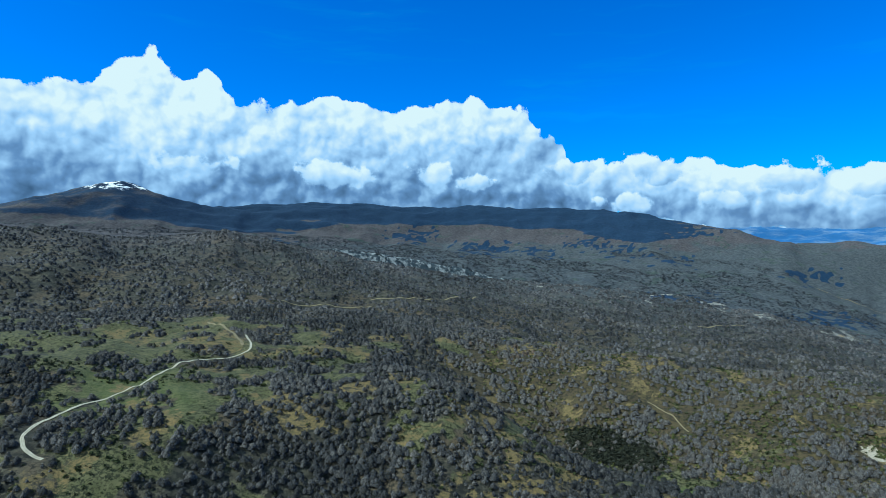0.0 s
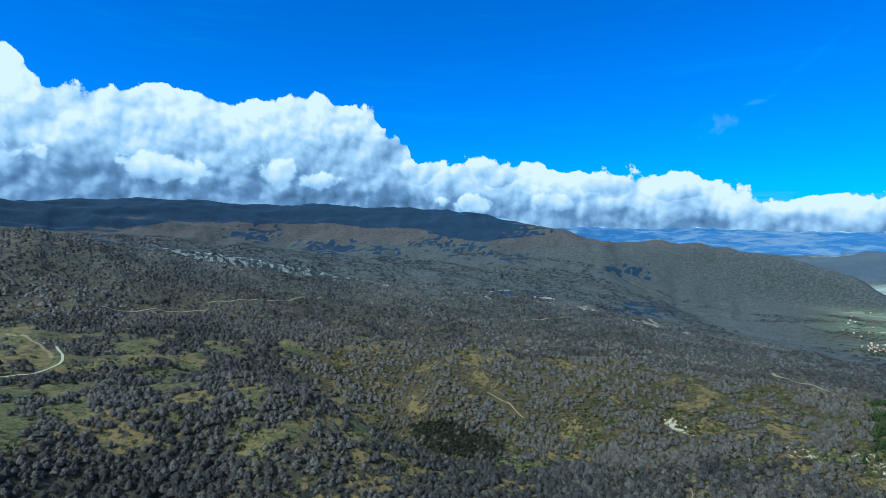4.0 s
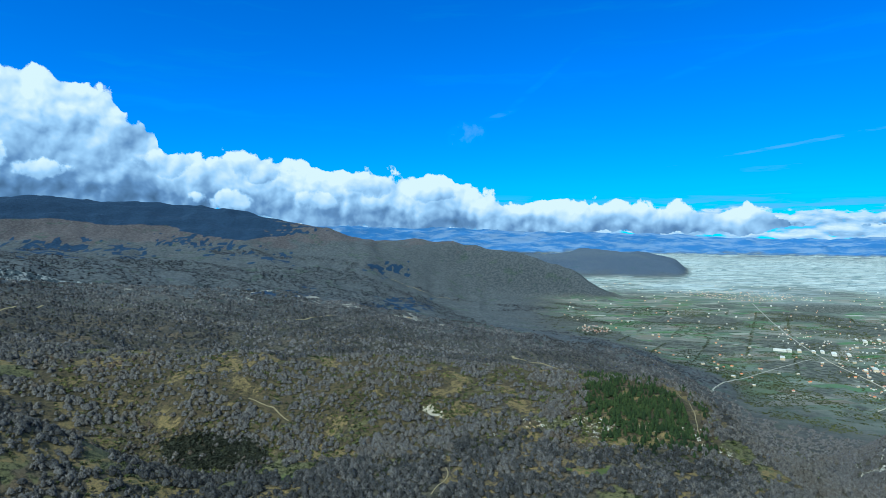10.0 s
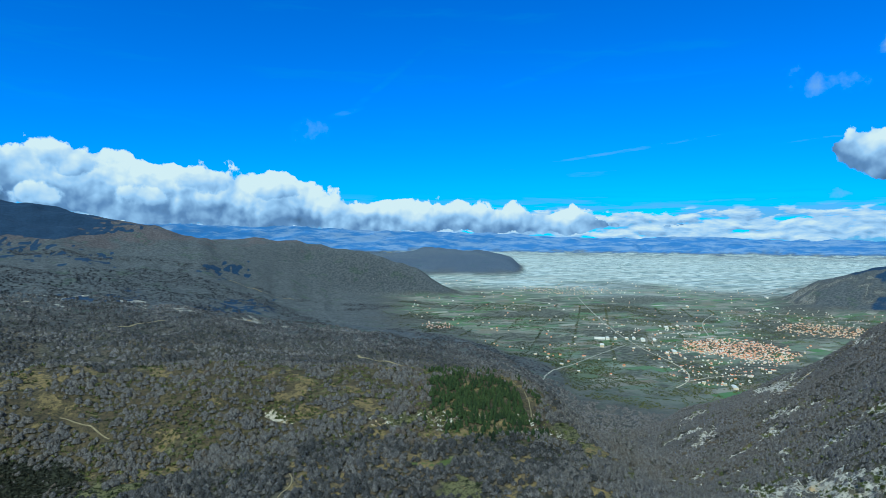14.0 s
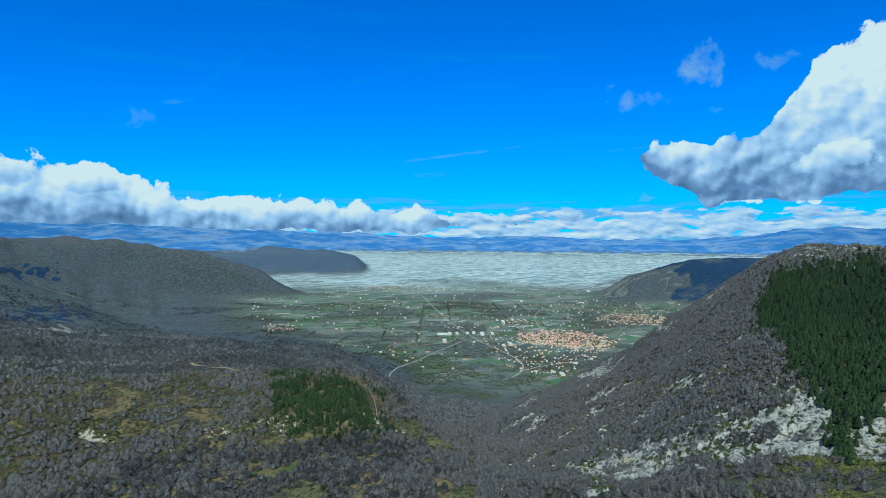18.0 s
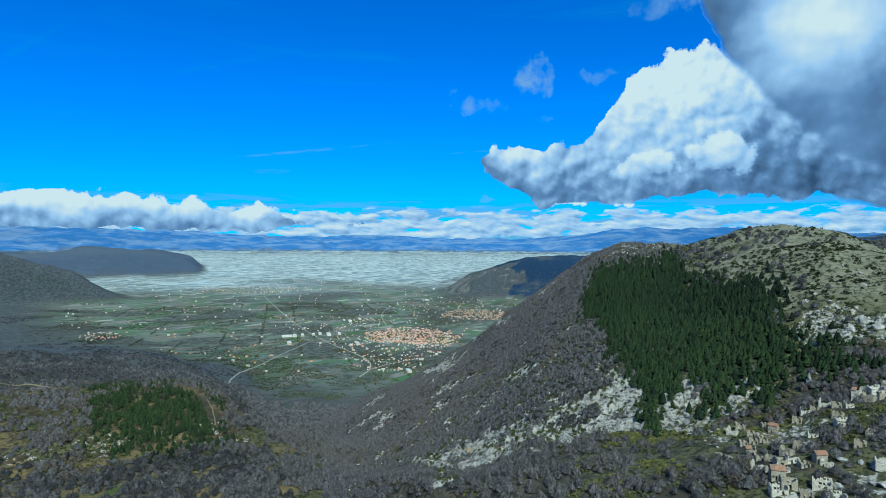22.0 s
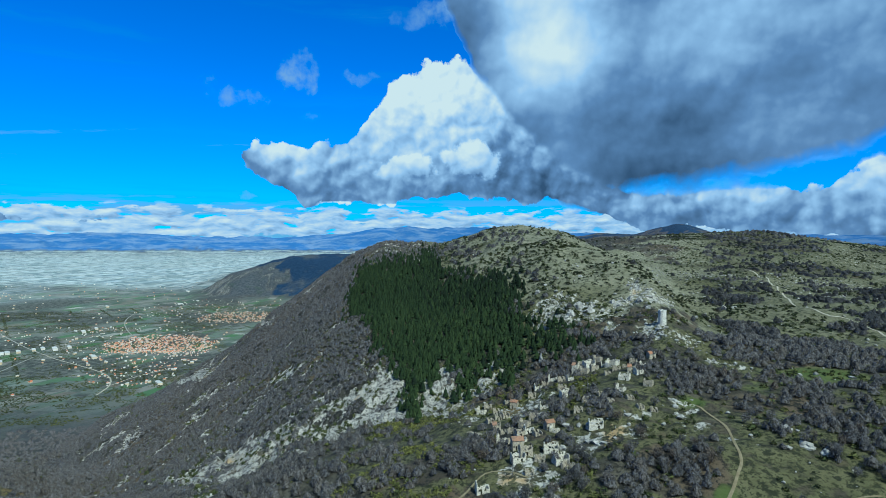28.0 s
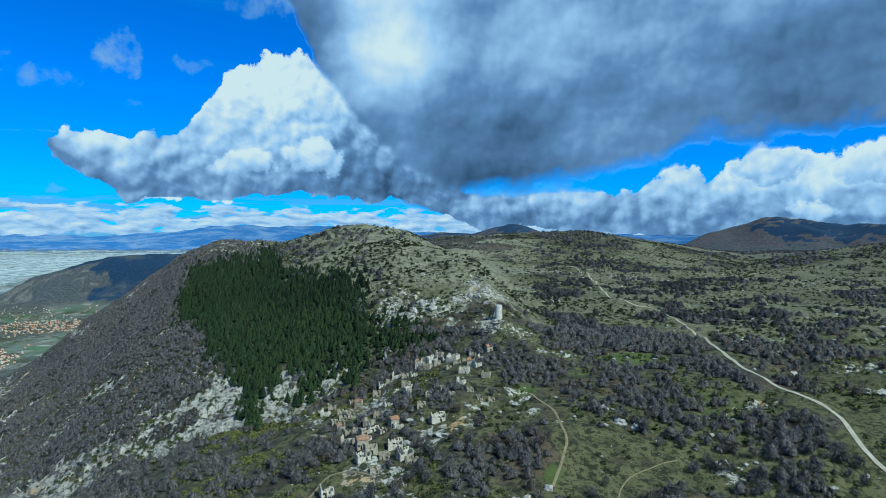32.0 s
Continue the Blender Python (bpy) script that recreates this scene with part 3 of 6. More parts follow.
def land_material():
    n = Nodes("land")
    plan = n.attr("plan", "Vector")
    rock, grass, field = n.attr("rock"), n.attr("grass"), n.attr("field")
    scree, soil, snow = n.attr("scree"), n.attr("soil"), n.attr("snow")
    fine, mid, wide = n.noise(plan, 0.5, 5, 0.65), n.noise(plan, 0.09, 5, 0.6), n.noise(plan, 0.014, 4, 0.6)
    # leaf litter and grey brush under the bare woods
    litter = n.mix(n.span(mid, 0.35, 0.65), (0.042, 0.039, 0.028), (0.074, 0.066, 0.048))
    litter = n.mix(n.span(wide, 0.42, 0.62), litter, (0.08, 0.06, 0.037))
    # the dark mottling also stands for shade between the trees
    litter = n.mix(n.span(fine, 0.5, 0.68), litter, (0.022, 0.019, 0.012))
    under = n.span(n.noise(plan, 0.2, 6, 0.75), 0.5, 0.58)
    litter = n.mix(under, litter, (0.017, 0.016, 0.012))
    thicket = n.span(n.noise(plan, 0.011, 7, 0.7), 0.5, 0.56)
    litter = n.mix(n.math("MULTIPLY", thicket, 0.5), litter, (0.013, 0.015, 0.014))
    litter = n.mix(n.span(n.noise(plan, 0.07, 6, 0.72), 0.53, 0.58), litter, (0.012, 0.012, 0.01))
    broom = n.mix(n.span(mid, 0.4, 0.6), (0.05, 0.037, 0.02), (0.064, 0.05, 0.022))
    broom = n.mix(n.span(n.noise(plan, 0.26, 6, 0.75), 0.48, 0.55), broom, (0.02, 0.018, 0.01))
    litter = n.mix(n.attr("brow"), litter, broom)
    turf = n.mix(n.span(mid, 0.3, 0.7), (0.058, 0.058, 0.024), (0.094, 0.088, 0.042))
    turf = n.mix(n.span(fine, 0.5, 0.62), turf, (0.024, 0.026, 0.01))
    tufts = n.span(n.noise(plan, 0.24, 6, 0.75), 0.51, 0.57)
    turf = n.mix(n.attr("lush"), n.mix(tufts, turf, (0.018, 0.02, 0.009)), n.mix(n.math("MULTIPLY", tufts, 0.5), turf, (0.018, 0.02, 0.009)))
    turf = n.mix(n.attr("lush"), turf, n.mix(n.span(mid, 0.35, 0.65), (0.045, 0.066, 0.015), (0.07, 0.084, 0.025)))
    turf = n.mix(n.math("MULTIPLY", n.attr("dry"), n.math("SUBTRACT", 1.0, n.math("MULTIPLY", tufts, 0.8))), turf, n.mix(n.span(mid, 0.35, 0.65), (0.125, 0.122, 0.078), (0.175, 0.167, 0.115)))
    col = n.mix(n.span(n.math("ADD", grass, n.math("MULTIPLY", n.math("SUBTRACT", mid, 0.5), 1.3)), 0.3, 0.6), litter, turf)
    earth = n.mix(n.span(fine, 0.4, 0.6), (0.14, 0.1, 0.042), (0.075, 0.062, 0.028))
    col = n.mix(n.span(n.math("ADD", soil, n.math("MULTIPLY", n.math("SUBTRACT", n.noise(plan, 0.16, 6, 0.7), 0.5), 2.2)), 0.42, 0.66), col, earth)
    # limestone, broken by brush
    crack = n.noise(plan, 0.2, 7, 0.72)
    stone = n.mix(n.span(crack, 0.36, 0.58), (0.15, 0.14, 0.12), (0.37, 0.35, 0.3))
    upright = n.node("ShaderNodeMapping")
    upright.inputs["Scale"].default_value = (0.42, 0.42, 0.07)
    n.link(plan, upright.inputs["Vector"])
    stone = n.mix(n.span(n.noise(upright.outputs[0], 1.0, 5, 0.65), 0.48, 0.62), stone, (0.11, 0.105, 0.095))
    stone = n.mix(n.span(n.noise(plan, 0.03, 4), 0.6, 0.7), stone, (0.36, 0.25, 0.12))
    col = n.mix(n.span(n.math("ADD", rock, n.math("MULTIPLY", n.math("SUBTRACT", crack, 0.5), 2.4)), 0.45, 0.62), col, stone)
    pebble = n.mix(n.span(fine, 0.35, 0.65), (0.2, 0.17, 0.12), (0.34, 0.31, 0.25))
    col = n.mix(n.span(n.math("ADD", scree, n.math("MULTIPLY", n.math("SUBTRACT", n.noise(plan, 0.12, 6, 0.7), 0.5), 2.2)), 0.5, 0.66), col, pebble)
    # parcels of the plain
    turn = n.node("ShaderNodeMapping")
    turn.inputs["Rotation"].default_value = (0, 0, radians(24))
    n.link(plan, turn.inputs["Vector"])
    parcels = []
    for w, h, seed in ((170.0, 74.0, 0.0), (520.0, 230.0, 0.5), (1100.0, 190.0, 0.5)):
        br = n.t.nodes.new("ShaderNodeTexBrick")
        br.offset, br.squash = 0.37, 1.0
        n.link(turn.outputs[0], br.inputs["Vector"])
        for key, v in (("Scale", 1.0), ("Mortar Size", 4.0), ("Brick Width", w), ("Row Height", h), ("Bias", 0.0)):
            br.inputs[key].default_value = v
        br.inputs["Color1"].default_value, br.inputs["Color2"].default_value, br.inputs["Mortar"].default_value = (0, 0, 0, 1), (1, 1, 1, 1), (0.1, 0.1, 0.1, 1)
        parcels.append(br.outputs["Color"])
    pick = n.math("ADD", n.math("MULTIPLY", parcels[0], 0.6), n.math("MULTIPLY", parcels[1], 0.4))
    pick_far = n.math("ADD", n.math("MULTIPLY", parcels[0], 0.3), n.math("MULTIPLY", parcels[2], 0.7))
    # bluish haze is mixed into the field colours of both ramps
    green = n.ramp(pick, (0.0, (0.032, 0.044, 0.04)), (0.14, (0.075, 0.09, 0.078)), (0.28, (0.15, 0.145, 0.13)), (0.4, (0.042, 0.064, 0.046)), (0.5, (0.1, 0.115, 0.1)), (0.62, (0.05, 0.105, 0.045)), (0.72, (0.115, 0.098, 0.084)), (0.82, (0.08, 0.105, 0.086)), (0.92, (0.23, 0.225, 0.2)))
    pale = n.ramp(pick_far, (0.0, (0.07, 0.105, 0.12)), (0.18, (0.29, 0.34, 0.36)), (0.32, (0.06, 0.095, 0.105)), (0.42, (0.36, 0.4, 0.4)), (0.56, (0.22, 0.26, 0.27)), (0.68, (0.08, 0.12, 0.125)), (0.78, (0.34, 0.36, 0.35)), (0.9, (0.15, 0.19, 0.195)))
    waste = n.mix(n.span(n.noise(plan, 0.03, 6, 0.75), 0.46, 0.56), (0.034, 0.04, 0.036), (0.085, 0.088, 0.078))
    green = n.mix(n.span(n.noise(plan, 0.0011, 5, 0.6), 0.5, 0.54), green, waste)
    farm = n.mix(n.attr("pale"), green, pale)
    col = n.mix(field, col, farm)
    # bare beech, dark patches and far mountains, with haze and cloud shade painted in
    canopy = n.noise(plan, 0.045, 8, 0.75)
    height = n.node("ShaderNodeSeparateXYZ")
    n.link(plan, height.inputs[0])
    # blue-grey of haze is put into the colours of these woods
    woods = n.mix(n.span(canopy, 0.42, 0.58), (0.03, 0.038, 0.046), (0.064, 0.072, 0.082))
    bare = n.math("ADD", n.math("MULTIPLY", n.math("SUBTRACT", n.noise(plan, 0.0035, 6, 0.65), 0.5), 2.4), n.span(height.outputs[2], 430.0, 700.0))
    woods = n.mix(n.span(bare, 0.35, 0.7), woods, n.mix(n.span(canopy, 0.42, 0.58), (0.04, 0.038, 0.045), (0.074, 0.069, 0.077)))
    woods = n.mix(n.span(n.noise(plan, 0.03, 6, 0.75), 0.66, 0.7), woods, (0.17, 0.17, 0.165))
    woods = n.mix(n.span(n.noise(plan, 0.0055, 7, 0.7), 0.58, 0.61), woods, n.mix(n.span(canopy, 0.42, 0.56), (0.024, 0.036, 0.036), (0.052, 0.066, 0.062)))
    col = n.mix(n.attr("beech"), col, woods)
    # stand: dark blue base colour in place of cloud shadow
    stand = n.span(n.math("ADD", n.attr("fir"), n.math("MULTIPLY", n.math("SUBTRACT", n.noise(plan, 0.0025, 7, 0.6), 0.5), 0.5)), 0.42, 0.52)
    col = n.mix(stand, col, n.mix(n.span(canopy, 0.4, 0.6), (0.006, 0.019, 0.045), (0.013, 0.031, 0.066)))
    wall_at = n.node("ShaderNodeMapping")
    wall_at.inputs["Scale"].default_value = (0.035, 0.035, 0.006)
    n.link(plan, wall_at.inputs["Vector"])
    # gorge walls: their half shade is put into the dark blue-grey
    col = n.mix(n.span(n.math("ADD", n.attr("gorge"), n.math("MULTIPLY", n.math("SUBTRACT", n.noise(plan, 0.02, 5, 0.7), 0.5), 1.2)), 0.4, 0.5), col, n.mix(n.span(n.noise(wall_at.outputs[0], 1.0, 5, 0.7), 0.45, 0.6), (0.025, 0.036, 0.046), (0.2, 0.21, 0.215)))
    # blue of distance haze painted as the far mountains' base colour
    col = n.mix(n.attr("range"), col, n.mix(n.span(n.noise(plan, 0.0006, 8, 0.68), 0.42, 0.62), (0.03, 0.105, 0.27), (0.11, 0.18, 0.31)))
    col = n.mix(n.span(n.math("MULTIPLY", snow, n.math("MULTIPLY", n.noise(plan, 0.008, 6, 0.75), 2.0)), 0.56, 0.64), col, (0.85, 0.87, 0.9))
    n.bump(n.math("ADD", n.math("ADD", fine, n.math("MULTIPLY", n.math("MULTIPLY", canopy, n.attr("beech")), 2.2)), n.math("MULTIPLY", crack, n.math("MULTIPLY", rock, 6.0))), 1.0, 0.8)
    return n.done(col, 0.95)


LAND = land_material()
# ---- the land: one sheet to the horizon ----
AZD = np.broadcast_to(AZ[:, None], Z2.shape)
PINES_MAIN = [(95.2, -6.8), (95.2, -3.4), (96.5, -3.0), (100.8, -2.2), (102.3, -1.5), (103.3, -3.7), (106.4, -3.6), (111.0, -4.1), (110.6, -7.2), (112.8, -8.8),
              (117.0, -9.2), (117.2, -10.0), (114.5, -10.0), (112.5, -9.9), (111.0, -10.6), (110.6, -13.4), (109.9, -13.2), (109.4, -10.2), (108.0, -11.2), (107.5, -14.2), (106.5, -13.8),
              (105.8, -11.4), (103.6, -12.4), (102.6, -13.8), (101.4, -16.0), (100.1, -15.8), (99.6, -13.0), (98.4, -11.2), (96.8, -9.3)]
PINES_LOW = [(50.6, -13.4), (52.0, -12.5), (57.6, -12.9), (60.2, -14.2), (60.4, -17.0), (57.0, -17.4), (53.0, -17.2), (50.2, -15.6)]
CLIFFS = [(78.5, -21.2), (83.6, -18.6), (88.6, -16.2), (91.7, -15.3), (95.5, -13.6), (99.1, -12.0), (100.6, -12.6), (103.5, -14.0), (105.6, -14.6),
          (107.0, -12.0), (109.0, -11.2), (111.4, -12.2), (108.0, -14.6), (101.0, -16.4), (95.9, -17.4), (85.1, -20.7), (80.0, -22.6)]
SLABS = [(97.0, -11.6), (99.6, -13.2), (101.8, -13.2), (103.5, -12.4), (105.6, -11.4), (106.4, -12.8), (108.2, -11.4), (109.4, -10.6), (110.4, -12.6), (109.0, -14.4), (107.0, -15.2), (104.5, -16.2), (100.0, -16.6), (96.0, -14.6)]
CRAGS = [(113.0, -6.0), (115.4, -5.2), (118.5, -4.6), (121.0, -4.2), (123.6, -5.4), (123.4, -7.6), (119.6, -8.8), (116.6, -8.6), (113.6, -8.2)]
wob, wob2 = fbm(X2, Y2, 60, 41) - 0.5, fbm(X2 + 900, Y2, 60, 47) - 0.5
AZW, ELW = AZD + wob * 4.5, E2 + wob2 * 3.0
near = R2 < 1700


def sector(a0, a1, soft=2.5):
    """1 between two bearings, fading out unevenly."""
    a = AZD + wob * 16 + (fbm(X2, Y2, 25, 43) - 0.5) * 6
    return smooth(a0 - soft, a0 + soft, a) * (1 - smooth(a1 - soft, a1 + soft, a))


def reach(r0, r1, soft=0.1):
    """1 between two distances, fading out unevenly."""
    r = R2 * (1 + wob2 * 0.35)
    return smooth(r0 * (1 - soft), r0 * (1 + soft), r) * (1 - smooth(r1 * (1 - soft), r1 * (1 + soft), r))


def blot(az, el, raz, rel):
    """A patch round one bearing and angle."""
    return np.exp(-(((AZW - az) / raz) ** 2 + ((ELW - el) / rel) ** 2) ** 2)


pine_zone = (inside(AZW, ELW, PINES_MAIN) & (AZD > 93) & (AZD < 120) & near) | (inside(AZW, ELW, PINES_LOW) & (AZD < 64) & near)
fine_spots, spots, broad = fbm(X2, Y2, 14, 49), fbm(X2, Y2, 32, 51, 5), fbm(X2, Y2, 110, 53, 5)
ribs = 1 - 2 * np.abs(fbm(AZD * 11, E2 * 3.0 + AZD * 1.2, 9, 55, 4) - 0.5)
rock = np.where((inside(AZW, ELW, CLIFFS) | inside(AZW, ELW, SLABS)) & near, 0.68, 0.0) * smooth(0.36, 0.46, spots + 0.25 * ribs - 0.12)
rock = np.maximum(rock, np.where(inside(AZW, ELW, CRAGS) & near, 0.56, 0.0) * smooth(0.36, 0.5, spots))
# rocky ribs up the long slope, stones on the ridge, walls of the gorge, and the plateau's edge
streaks = 1 - 2 * np.abs(fbm((AZD + 0.7 * E2) * 1.6, (E2 - 0.7 * AZD) * 9.0, 9, 57, 4) - 0.5)
rock = np.maximum(rock, sector(74, 108) * reach(430, 1500) * smooth(0.84, 0.95, streaks) * smooth(0.42, 0.56, broad + 0.02 * (-8 - E2)) * 0.6)
rock = np.maximum(rock, sector(95, 105) * smooth(-2.6, -0.8, E2) * (R2 < 1100) * 0.42)
gorge = smooth(-12, -9, AZD) * (1 - smooth(7, 12, AZD)) * (R2 > 3150) * (R2 < 3345)
rock = np.maximum(rock, 0.3 * sector(113, 150) * reach(1000, 2150) * smooth(0.42, 0.6, broad))
rock = np.maximum(rock, 0.75 * sector(10, 38) * reach(2250, 2450, 0.015) * smooth(0.42, 0.52, broad))
rock = np.maximum(rock, 0.42 * sector(46, 62) * (E2 > -18.4) * (E2 < -16) * near * smooth(0.47, 0.56, spots))
rock = np.maximum(rock, 0.5 * sector(104, 170) * reach(230, 560) * smooth(0.63, 0.7, spots))
rock = np.maximum(rock, 0.55 * sector(80, 88, 1) * reach(5000, 7300, 0.05) * (Z2 > 30) * smooth(0.42, 0.52, fbm(X2, Y2, 500, 65, 6)))
scar = np.maximum(blot(36.2, -15.2, 0.85, 0.75), 0.7 * blot(37.9, -16.1, 0.9, 0.28))
scar = np.maximum(scar, 0.8 * blot(107.2, -18.6, 1.6, 0.25) + 0.7 * blot(84.5, -19.4, 1.8, 0.5) + 0.6 * blot(58.6, -17.3, 1.4, 0.35))
grass = 0.85 * sector(104, 170) * reach(150, 1100) * smooth(0.4, 0.52, 0.6 * spots + 0.4 * broad) * (1 - 0.4 * sector(100, 127) * reach(150, 480))
grass = np.maximum(grass, sector(104, 126, 1) * reach(490, 1300, 0.04) * smooth(-6.8, -5.0, E2) * 0.92)
grass = np.maximum(grass, sector(124, 175) * reach(420, 2200) * (0.42 + 0.5 * smooth(0.35, 0.6, broad)))
grass = np.maximum(grass, sector(-60, -15, 4) * reach(430, 1000) * smooth(0.38, 0.52, 0.5 * spots + 0.5 * broad) * 0.8)
grass = np.maximum(grass, sector(-16, 68) * (R2 < 1100) * smooth(0.6, 0.68, 0.65 * spots + 0.35 * broad) * 0.7)
clearing = smooth(0.56, 0.63, 0.55 * spots + 0.45 * broad + 0.06 * sector(-60, -14, 6) * reach(380, 700)) * (R2 < 1150) * (AZD < 70)
grass = np.maximum(grass, 0.8 * clearing)
grass = np.maximum(grass, np.maximum.reduce([blot(0.6, -16.7, 1.3, 0.8), blot(22.5, -22, 1.2, 0.4), blot(136, -10.9, 4, 0.7), blot(126.4, -14.4, 1.2, 0.6), blot(129.3, -20.9, 1.4, 0.7), blot(51.8, -20.9, 2.5, 0.35)]))
lush = np.maximum.reduce([blot(136, -10.9, 4, 0.6), blot(126.4, -14.4, 1.2, 0.6), blot(129.3, -20.9, 1.3, 0.7), blot(22.5, -22, 1.2, 0.35), blot(51.8, -20.9, 2.4, 0.3), 0.5 * blot(-28, -13.5, 7, 2.2), 0.45 * blot(131, -12.4, 3, 0.9), 0.4 * blot(143, -14.5, 5, 1.2), 0.35 * blot(150, -8, 6, 1.0)])
dry = sector(102, 175, 1) * reach(480, 2200, 0.05) * np.maximum(smooth(0.36, 0.55, broad), 0.85 * sector(106, 123, 1) * smooth(-5.5, -3.5, E2)) * (1 - 0.55 * smooth(122, 130, AZD))
brush = sector(98, 142, 1.5) * (1 - smooth(-12.8, -11.2, ELW)) * near
grass = np.maximum(grass * (1 - 0.3 * brush), lush)
grass = grass * (1 - 0.55 * sector(4, 62) * reach(570, 900))
grass = np.maximum(grass, 0.55 * sector(92, 126) * reach(225, 430) * smooth(0.4, 0.55, spots))
brow = sector(4, 62) * reach(570, 900) * 0.9  # the broom-covered face of the low hill
soil = sector(-30, 70) * (R2 < 1050) * smooth(0.54, 0.62, fbm(X2, Y2, 30, 83, 5)) * 0.6
soil = np.maximum(soil, np.maximum.reduce([0.5 * blot(19.8, -13.2, 2.2, 0.6), 0.8 * blot(110.6, -16.2, 1.6, 0.5), 0.7 * blot(88.5, -17.2, 0.8, 0.3)]))
plain = (1 - smooth(4, 60, Z2)) * (R2 > 2000) * smooth(44, 50, AZW) * (AZD < 112)
# pale fields take over with distance, haze included in their colour
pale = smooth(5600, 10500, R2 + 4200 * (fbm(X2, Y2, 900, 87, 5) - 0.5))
snow = np.where((AZD < -24) & (R2 > 6500) & (R2 < 8000), smooth(2.9, 4.5, E2) * 0.6, 0) + np.where((np.abs(AZD - 38.2) < 1.0) & (R2 > 38000), smooth(1.0, 1.5, E2), 0)
# grows with distance, and the painted haze with it
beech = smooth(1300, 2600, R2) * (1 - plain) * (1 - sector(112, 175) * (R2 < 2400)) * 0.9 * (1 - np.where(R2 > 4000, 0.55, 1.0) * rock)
# cloud shadows painted along the high ridge and in patches on the slopes
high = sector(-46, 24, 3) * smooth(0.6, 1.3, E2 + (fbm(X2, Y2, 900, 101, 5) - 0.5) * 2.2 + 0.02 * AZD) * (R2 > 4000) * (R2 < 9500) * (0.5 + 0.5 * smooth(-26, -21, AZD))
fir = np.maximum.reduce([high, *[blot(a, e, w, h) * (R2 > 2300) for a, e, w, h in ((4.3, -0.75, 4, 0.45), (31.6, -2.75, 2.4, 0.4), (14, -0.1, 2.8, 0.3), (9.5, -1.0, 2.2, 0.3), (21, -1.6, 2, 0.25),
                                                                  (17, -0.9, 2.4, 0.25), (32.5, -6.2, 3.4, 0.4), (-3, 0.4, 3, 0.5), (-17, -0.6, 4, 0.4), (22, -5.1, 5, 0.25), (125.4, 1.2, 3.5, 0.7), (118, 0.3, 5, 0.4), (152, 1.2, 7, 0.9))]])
# dark woods on the spur, cloud shade painted with them
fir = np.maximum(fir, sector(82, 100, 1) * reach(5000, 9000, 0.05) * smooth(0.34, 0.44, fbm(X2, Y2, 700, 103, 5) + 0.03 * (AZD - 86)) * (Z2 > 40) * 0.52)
# share of the painted blue haze, growing with distance
range_haze = (0.16 * smooth(8200, 10000, R2) + 0.84 * smooth(13500, 21000, R2)) * (1 - plain) * smooth(10, 80, Z2)
# broken faces where the rock shows
Z2 = Z2 + (rock > 0.2) * near * (np.abs(fbm(X2, Y2, 11, 111, 3) - 0.5) * 16 - 3.0) * smooth(260, 420, R2)
E2 = np.degrees(np.arctan2(Z2 - 600, R2))
G2 = drawn_in(R2) / R2
co = np.stack([X2 * G2, Y2 * G2, 600 + (Z2 - 600) * G2], -1).reshape(-1, 3)
jj, ii = np.meshgrid(np.arange(NA), np.arange(NR - 1), indexing="ij")
jn = (jj + 1) % NA
quads = np.stack([jj * NR + ii, jj * NR + ii + 1, jn * NR + ii + 1, jn * NR + ii], -1).reshape(-1, 4)
# the middle, right under the eye, closes with a fan of narrow quads to one point
hub = len(co)
co = np.concatenate([co, [[0, 0, float(Z2[:, 0].mean())]]])
j = np.arange(0, NA)
fan = np.stack([np.full(NA, hub), j * NR, ((j + 1) % NA) * NR], -1)
me = quick_mesh("ground", co, np.concatenate([quads[:, [0, 1, 2]], quads[:, [0, 2, 3]], fan]))
for key, value in (("rock", rock), ("grass", grass), ("field", plain), ("pale", pale), ("scree", scar), ("soil", soil), ("snow", snow), ("beech", beech), ("range", range_haze), ("lush", lush), ("dry", dry), ("fir", fir), ("brow", brow), ("gorge", gorge)):
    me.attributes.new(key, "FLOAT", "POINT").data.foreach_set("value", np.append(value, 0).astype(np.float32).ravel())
true_place = np.concatenate([np.stack([X2, Y2, Z2], -1).reshape(-1, 3), [[0, 0, 500]]])
me.attributes.new("plan", "FLOAT_VECTOR", "POINT").data.foreach_set("vector", true_place.astype(np.float32).ravel())
me.polygons.foreach_set("use_smooth", np.ones(len(me.polygons), bool))
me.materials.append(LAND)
ground = tagged(new("ground", me), "hilly land with bare woods, limestone, turf and a wide farmed plain", "ground", kind="structure")
# ---- plants: shapes of unit height, as arrays of triangles ----
def sliver(a, b, width, rng):
    """A thin triangle from a to b."""
    side = np.cross(b - a, rng.normal(size=3))
    side *= width / (np.linalg.norm(side) + 1e-9)
    return np.array([a - side / 2, a + side / 2, b])


def prism(a, b, r0, r1, n=3):
    """The sides of a tapered stick."""
    t = []
    for k in range(n):
        u, v = 2 * math.pi * k / n, 2 * math.pi * (k + 1) / n
        p0, p1 = a + r0 * np.array([math.cos(u), math.sin(u), 0]), a + r0 * np.array([math.cos(v), math.sin(v), 0])
        q0, q1 = b + r1 * np.array([math.cos(u), math.sin(u), 0]), b + r1 * np.array([math.cos(v), math.sin(v), 0])
        t += [np.array([p0, p1, q1]), np.array([p0, q1, q0])]
    return t


